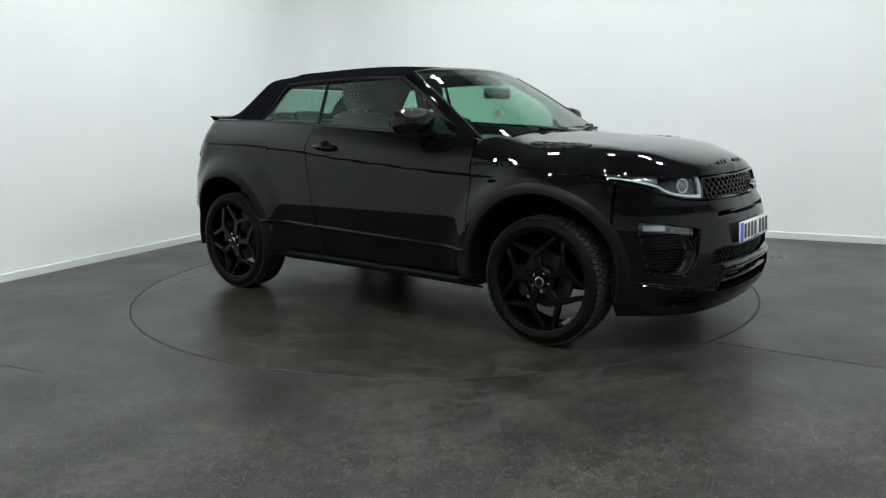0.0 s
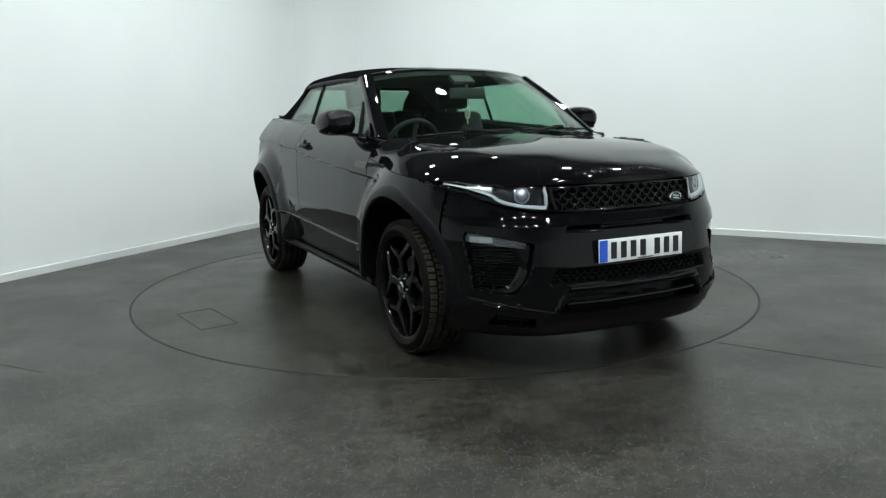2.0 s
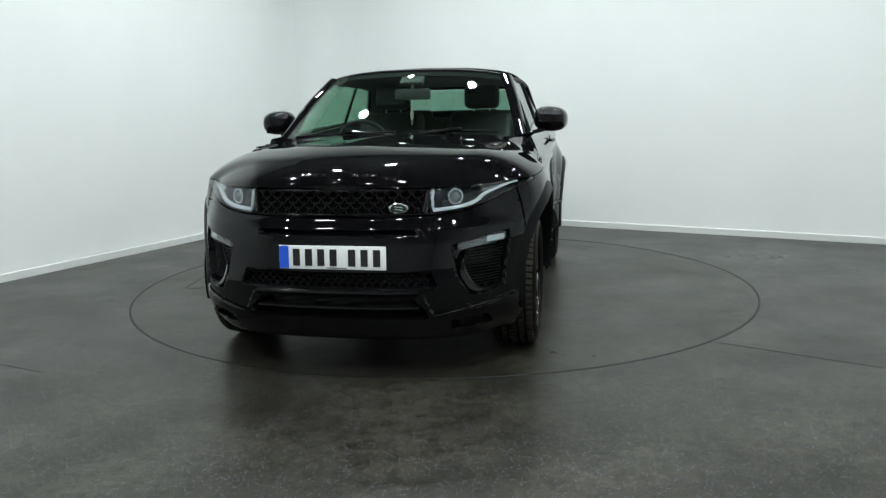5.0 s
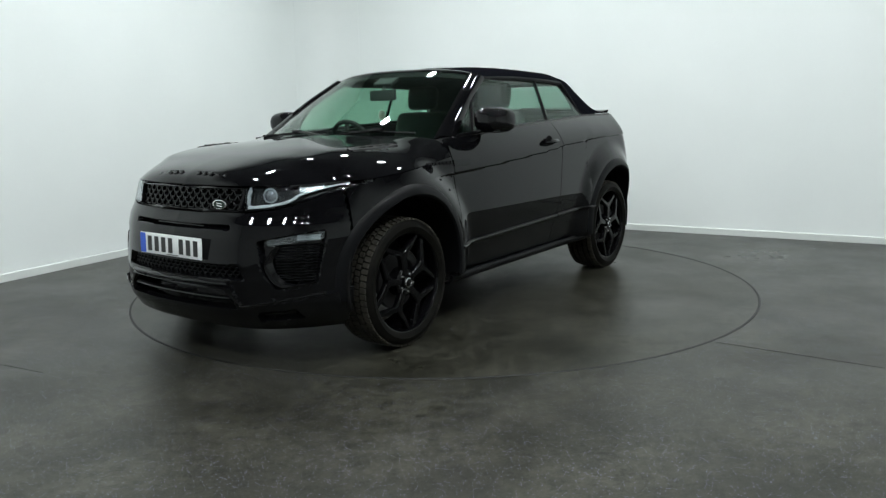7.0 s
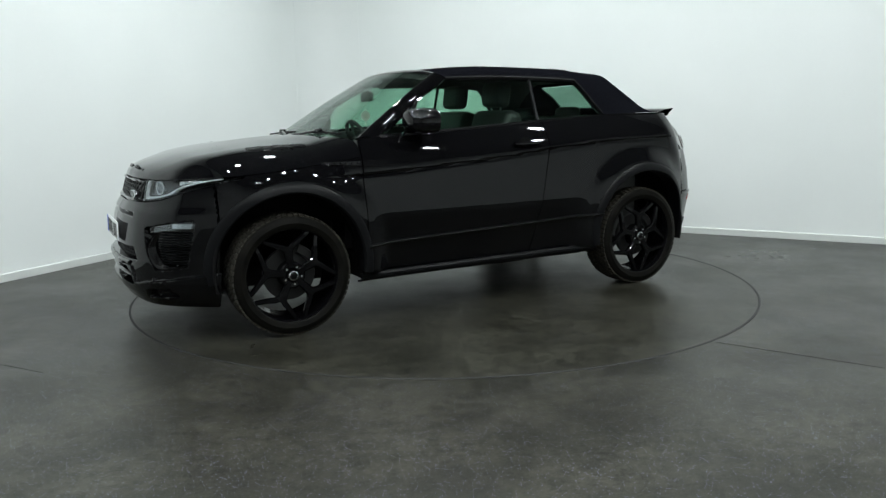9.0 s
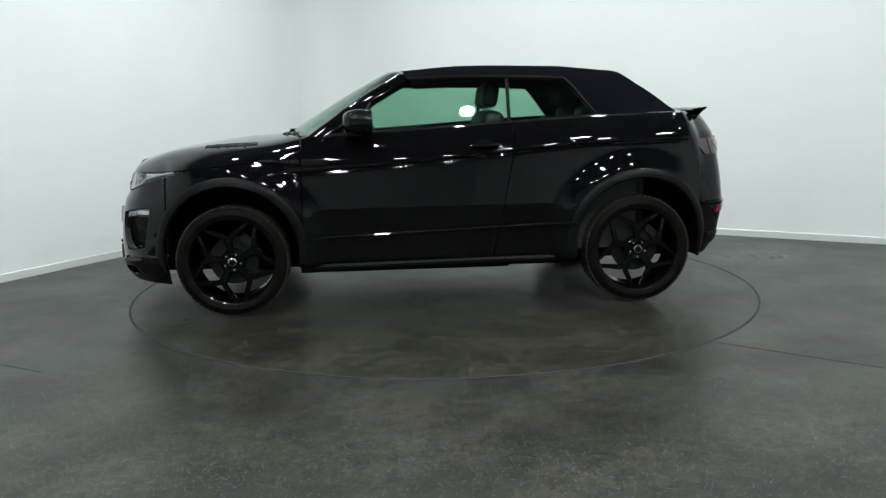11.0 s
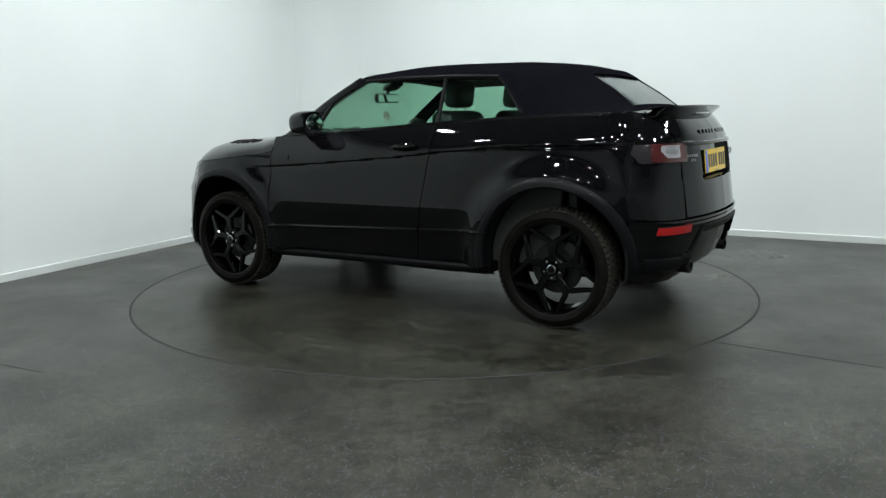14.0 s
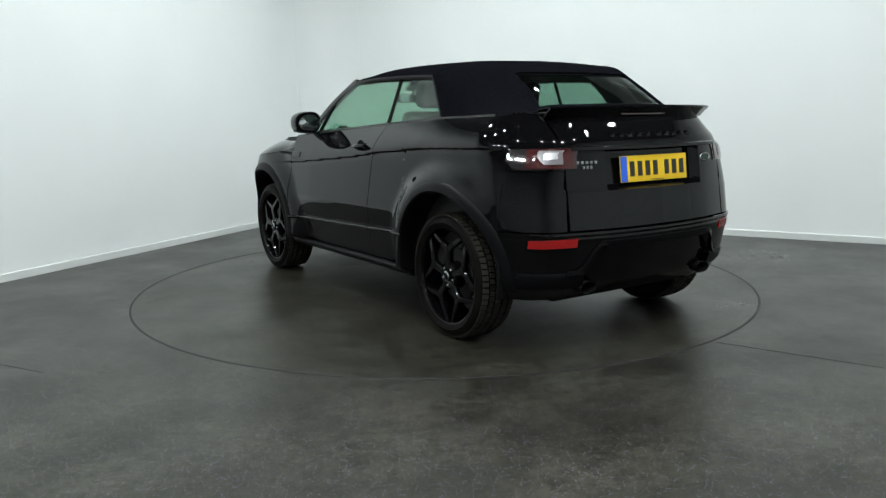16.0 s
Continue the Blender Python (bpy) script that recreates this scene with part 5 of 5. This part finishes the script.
    # underbody
    for name, c, size, bev in (("underbody", (0.0, 0, 0.31), (3.70, 1.10, 0.16), 0.02), ("floor_pan", (0.0, 0, 0.30), (1.72, 1.60, 0.12), 0.02),
                               ("undertray", (0.1, 0.38, 0.225), (1.25, 0.40, 0.08), 0.02), ("undertray", (-0.1, -0.42, 0.225), (0.95, 0.36, 0.08), 0.02),
                               ("undertray", (1.15, 0, 0.235), (0.75, 0.9, 0.06), 0.02), ("rear_subframe", (-1.25, 0.0, 0.25), (0.5, 0.8, 0.08), 0.02),
                               ("boot_well", (-1.55, 0, 0.50), (0.8, 1.10, 0.42), 0.05), ("engine_bay", (1.45, 0, 0.55), (1.0, 1.08, 0.52), 0.05)):
        bm = bmesh.new()
        box(bm, c, size, None, bev)
        part(name, bm, M_DARK, CAR)
    bm = bmesh.new()
    box(bm, (-0.05, 0.0, 0.232), (1.2, 0.30, 0.05), None, 0.02)
    rod(bm, (-1.9, 0.30, 0.30), (-0.7, 0.15, 0.25), 0.035, 10)
    rod(bm, (-1.34, -0.7, 0.33), (-1.34, 0.7, 0.33), 0.035, 10)
    rod(bm, (1.33, -0.7, 0.33), (1.33, 0.7, 0.33), 0.03, 10)
    part("exhaust_line", bm, M_GREYTRIM, CAR, "dull grey exhaust and axle parts")


build_small_parts()


# ------------------------------------------------------------------ the car: cabin
def cushion(bm, c, size, m=None, bevel=0.05):
    vs = box(bm, (0, 0, 0), size)
    es = list({e for v in vs for e in v.link_edges})
    out = bmesh.ops.bevel(bm, geom=es, offset=bevel, segments=4, affect="EDGES", profile=0.5)
    vs = list({v for f in out["faces"] for v in f.verts} | {v for v in vs if v.is_valid})
    allv = set(vs)
    for v in list(vs):
        for e in v.link_edges:
            allv.add(e.other_vert(v))
    bmesh.ops.transform(bm, matrix=Matrix.Translation(c) @ (m or Matrix()), verts=list(allv))


def seat(x, y):
    bm = bmesh.new()
    cushion(bm, (x + 0.22, y, 0.66), (0.52, 0.50, 0.16))
    root = part("front_seat", bm, M_LEATHER, CAR, "dark leather front seat")
    bm = bmesh.new()
    lean = Matrix.Rotation(radians(-16), 4, "Y")
    cushion(bm, (x - 0.02, y, 0.97), (0.15, 0.50, 0.62), lean, 0.06)
    part("backrest", bm, M_LEATHER, root)
    bm = bmesh.new()
    cushion(bm, (x - 0.085, y, 1.385), (0.11, 0.27, 0.185), Matrix.Rotation(radians(-8), 4, "Y"), 0.045)
    part("headrest", bm, M_LEATHER, root)
    for dy in (-0.06, 0.06):
        bm = bmesh.new()
        rod(bm, (x - 0.085, y + dy, 1.22), (x - 0.083, y + dy, 1.32), 0.007, 8)
        part("headrest_post", bm, M_STEEL, root, "steel headrest post")


def build_cabin():
    seat(-0.33, 0.36)
    seat(-0.40, -0.36)
    bm = bmesh.new()
    cushion(bm, (-0.82, 0, 0.64), (0.42, 1.05, 0.16))
    root = part("rear_bench", bm, M_LEATHER, CAR, "dark leather rear bench")
    for y in (0.29, -0.29):
        bm = bmesh.new()
        cushion(bm, (-1.06, y, 0.94), (0.16, 0.52, 0.55), Matrix.Rotation(radians(-14), 4, "Y"), 0.06)
        part("backrest", bm, M_LEATHER, root)
        bm = bmesh.new()
        cushion(bm, (-1.12, y, 1.235), (0.09, 0.25, 0.12), None, 0.04)
        part("headrest", bm, M_LEATHER, root)
    # dashboard
    rows = []
    for y in np.linspace(-0.72, 0.72, 33):
        b = 0.035 * math.exp(-((y + 0.36) / 0.17) ** 2)
        e = 0.10 * (abs(y) / 0.72) ** 3
        rows.append([(0.93 - e, y, 1.085), (0.80 - e, y, 1.095 + b * 0.2), (0.62, y, 1.085 + b), (0.545, y, 1.06 + b), (0.53, y, 0.99), (0.58, y, 0.88), (0.64, y, 0.70)])
    panel("dashboard", np.array(rows), M_GREYTRIM, CAR, "dark grey dashboard", thick=0.02, away=(0.9, 0, 0.7))
    # steering wheel
    c = Vector((0.36, -0.36, 1.045))
    m = Matrix.Translation(c) @ Matrix.Rotation(radians(-66), 4, "Y")
    bm = bmesh.new()
    rings = []
    for i in range(36):
        a = 2 * math.pi * i / 36
        rings.append([bm.verts.new(m @ Vector(((0.183 + 0.016 * math.cos(b)) * math.cos(a), (0.183 + 0.016 * math.cos(b)) * math.sin(a), 0.016 * math.sin(b)))) for b in np.linspace(0, 2 * math.pi, 8, endpoint=False)])
    for i in range(36):
        r, q = rings[i], rings[(i + 1) % 36]
        for k in range(8):
            bm.faces.new((r[k], q[k], q[(k + 1) % 8], r[(k + 1) % 8]))
    w = part("steering_wheel", bm, M_LEATHER, CAR, "black leather steering wheel")
    bm = bmesh.new()
    for a in (0, 180, 270):
        d = Vector((math.sin(radians(a - 90)), math.cos(radians(a - 90)), 0)) * 0.17
        rod(bm, m @ Vector((0, 0, -0.01)), m @ d, 0.016, 8)
    bmesh.ops.create_cone(bm, cap_ends=True, segments=20, radius1=0.065, radius2=0.055, depth=0.05, matrix=m)
    part("wheel_hub", bm, M_GREYTRIM, w)
    # inner door skins and tub, which close the cabin below the windows
    for sd in (1, -1):
        g = np.array([[(x, sd * (0.80 - 0.04 * (z - 0.5) - 0.035), z) for z in np.linspace(0.34, waist(x) - 0.012, 8)] for x in np.linspace(-1.35, 0.86, 20)])
        panel("inner_door_trim", g, M_GREYTRIM, CAR, "dark grey cabin side trim", thick=0.03, away=(0, sd * 3.0, 0.75))
    bm = bmesh.new()
    box(bm, (-1.30, 0, 1.215), (0.55, 1.46, 0.03), None, 0.008)
    box(bm, (-1.40, 0, 0.8), (0.05, 1.46, 0.80))
    part("parcel_shelf", bm, M_GREYTRIM, CAR, "dark rear shelf and bulkhead")
    bm = bmesh.new()
    box(bm, (0.15, 0, 0.80), (0.75, 0.24, 0.22), None, 0.03)
    part("centre_console", bm, M_GREYTRIM, CAR, "dark centre console")
    bm = bmesh.new()
    box(bm, (0.93, 0, 0.75), (0.04, 1.52, 0.62))
    box(bm, (-0.2, 0, 0.385), (2.2, 1.50, 0.03))
    part("bulkhead", bm, M_DARK, CAR, "dark inner bulkhead and cabin floor", smooth=0)


build_cabin()


# ------------------------------------------------------------------ the car: wheels
def build_wheel():
    """A wheel about its own axis, z outwards; its first mesh is the rim, the rest hang on it."""
    I = Matrix()
    bm = bmesh.new()
    # barrel
    lathe(bm, [(0.280, 0.100), (0.283, 0.109), (0.279, 0.1135), (0.272, 0.110), (0.264, 0.092), (0.255, 0.02), (0.248, -0.09), (0.272, -0.105)], 72, I)
    rim = part("wheel", bm, M_RIM, CAR, "black split-spoke alloy wheel with dusty tyre")
    # five hub arms, each forked; the prongs of neighbouring arms run side by side to the rim
    def bar(bm, path, widths, deep):
        rows = []
        for i, p in enumerate(path):
            d = Vector(path[min(i + 1, len(path) - 1)]) - Vector(path[max(i - 1, 0)])
            n = Vector((-d.y, d.x, 0)).normalized() * widths[i]
            rows.append([bm.verts.new(Vector(p) + n * a + Vector((0, 0, b * deep))) for a, b in ((-0.70, 0.0), (0.70, 0.0), (1, -0.22), (0.9, -1), (-0.9, -1), (-1, -0.22))])
        for r, q in zip(rows, rows[1:]):
            for j in range(6):
                bm.faces.new((r[j], r[(j + 1) % 6], q[(j + 1) % 6], q[j]))
        bm.faces.new(rows[0])
        bm.faces.new(rows[-1][::-1])

    def polar(r, deg, z):
        return (r * math.cos(radians(deg)), r * math.sin(radians(deg)), z)

    for k in range(5):
        turn = Matrix.Rotation(radians(72 * k + 90), 4, "Z")
        bm = bmesh.new()
        bar(bm, [polar(r, 0, 0.101 + 0.004 * (r > 0.08)) for r in (0.045, 0.080, 0.120, 0.150, 0.172)], [0.018, 0.021, 0.024, 0.026, 0.018], 0.034)
        bmesh.ops.transform(bm, matrix=turn, verts=bm.verts)
        part("spoke", bm, M_RIM, rim, smooth=22)
        for s in (-1, 1):
            bm = bmesh.new()
            way = spline([polar(0.140, s * 3, 0.1035), polar(0.168, s * 8, 0.1035), polar(0.1945, s * 17.5, 0.1025), polar(0.2335, s * 25.8, 0.100), polar(0.276, s * 31, 0.097)], 14)
            bar(bm, [tuple(p) for p in way], [0.0185 - 0.0065 * i / 13 for i in range(14)], 0.030)
            bmesh.ops.transform(bm, matrix=turn, verts=bm.verts)
            part("spoke", bm, M_RIM, rim, smooth=22)
        bm = bmesh.new()
        a = radians(72 * k + 126)
        lathe(bm, [(0.0, 0.104), (0.006, 0.104), (0.009, 0.098), (0.009, 0.07)], 10, Matrix.Translation((0.052 * math.cos(a), 0.052 * math.sin(a), 0.0)))
        part("wheel_bolt", bm, M_CHROME, rim, "bright wheel bolt")
    bm = bmesh.new()
    lathe(bm, [(0.0, 0.075), (0.030, 0.085), (0.045, 0.096), (0.068, 0.098), (0.078, 0.088), (0.080, 0.03)], 40, I)
    part("hub", bm, M_RIM, rim)
    bm = bmesh.new()
    lathe(bm, [(0.0, 0.112), (0.020, 0.112), (0.026, 0.110), (0.031, 0.104), (0.031, 0.08)], 32, I)
    part("centre_cap", bm, M_RIM, rim, "round centre cap")
    bm = bmesh.new()
    lathe(bm, [(0.0225, 0.1122), (0.0235, 0.1145), (0.0275, 0.1125), (0.0285, 0.108)], 32, I)
    part("cap_ring", bm, M_CHROME, rim, "thin silver cap ring")
    # brake
    bm = bmesh.new()
    lathe(bm, [(0.07, 0.030), (0.155, 0.030), (0.158, 0.026), (0.158, 0.006), (0.0, 0.006)], 48, I)
    part("brake_disc", bm, M_DISC, rim, "grey steel brake disc")
    bm = bmesh.new()
    rows = []
    for a in np.linspace(radians(148), radians(207), 9):
        c, d = math.cos(a), math.sin(a)
        rows.append([bm.verts.new((r * c, r * d, h)) for r, h in ((0.128, 0.0), (0.128, 0.052), (0.134, 0.058), (0.176, 0.058), (0.182, 0.052), (0.182, 0.0))])
    for p, q in zip(rows, rows[1:]):
        for k in range(6):
            bm.faces.new((p[k], p[(k + 1) % 6], q[(k + 1) % 6], q[k]))
    bm.faces.new(rows[0][::-1])
    bm.faces.new(rows[-1])
    bmesh.ops.recalc_face_normals(bm, faces=bm.faces)
    part("brake_calliper", bm, M_DISC, rim, "dull grey brake calliper")
    # tyre
    prof = [(0.268, 0.100), (0.276, 0.112), (0.288, 0.1195), (0.304, 0.1235), (0.308, 0.1255), (0.312, 0.1235), (0.326, 0.120), (0.338, 0.114), (0.346, 0.106), (0.3495, 0.097),
            (0.350, 0.072), (0.345, 0.070), (0.345, 0.064), (0.3505, 0.062), (0.351, 0.030), (0.345, 0.028), (0.345, 0.022), (0.351, 0.020), (0.351, -0.020), (0.345, -0.022), (0.345, -0.028),
            (0.351, -0.030), (0.3505, -0.062), (0.345, -0.064), (0.345, -0.070), (0.350, -0.072), (0.3495, -0.098), (0.340, -0.114), (0.318, -0.122), (0.28, -0.115), (0.265, -0.10)]
    bm = bmesh.new()
    lathe(bm, prof, 72, I)
    tyre = part("tyre", bm, M_TYRE, rim, "black tyre with dusty tread")
    # tread blocks
    bm = bmesh.new()
    n = 66
    for k in range(n):
        a = 2 * math.pi * k / n
        for z0, z1, sh in ((0.074, 0.106, 0.0), (0.032, 0.060, 0.35), (-0.018, 0.018, 0.0), (-0.060, -0.032, 0.6), (-0.106, -0.074, 0.2)):
            w = 2 * math.pi / n * 0.74
            a0 = a + sh * 2 * math.pi / n
            sk = 0.010 * (1 if z0 > 0 else -1)
            q = []
            for r in (0.344, 0.3560):
                for z, da in ((z0, 0), (z1, sk)):
                    rr = r + 0.004 - (0.0055 if abs(z) > 0.10 else 0)
                    for e in (0, w):
                        q.append(bm.verts.new((rr * math.cos(a0 + da + e), rr * math.sin(a0 + da + e), z)))
            for f in ((4, 5, 7, 6), (0, 1, 5, 4), (2, 6, 7, 3), (0, 4, 6, 2), (1, 3, 7, 5)):
                bm.faces.new([q[i] for i in f])
    part("tread", bm, M_TREAD, rim, "dusty brown tread blocks", smooth=0)
    return rim


def wheel_at(x, side):
    return pose(x, side * 0.788, TYRE_R - LIFT, 0, 0, 0) @ Matrix.Rotation(radians(-90 * side), 4, "X")


WHEEL = build_wheel()
WHEEL.matrix_basis = wheel_at(HUB_F, 1) @ Matrix.Rotation(radians(44), 4, "Z")
for x, sd, spin in ((HUB_R, 1, 37), (HUB_F, -1, 11), (HUB_R, -1, -17)):
    copy_thing(WHEEL, wheel_at(x, sd) @ Matrix.Rotation(radians(spin), 4, "Z"))


# ------------------------------------------------------------------ what turns
KNOTS = [(0, -37.87), (2, -62.72), (4.2, -90.46), (6.5, -119.65), (9, -151.38), (11.5, -180.62), (14, -211.80), (16, -236.68)]
SEAT = Matrix.Translation((0.101, -0.100, LIFT))


def motions():
    rows_t, rows_c = [], []
    kt, ky = zip(*KNOTS)
    for k in range(33):
        t = k * 0.5
        a = sum(float(np.interp(t + d, kt, ky)) + (0 if 0 <= t + d <= 16 else -12.43 * (t + d - min(max(t + d, 0), 16))) for d in (-0.3, -0.15, 0, 0.15, 0.3)) / 5
        m = pose(0, 0, 0, 0, 0, a)
        rows_t.append((t, Matrix.Translation((0, TABLE_Y, 0)) @ m))
        rows_c.append((t, m @ SEAT))
    walk(TABLE, rows_t)
    walk(CAR, rows_c)


motions()
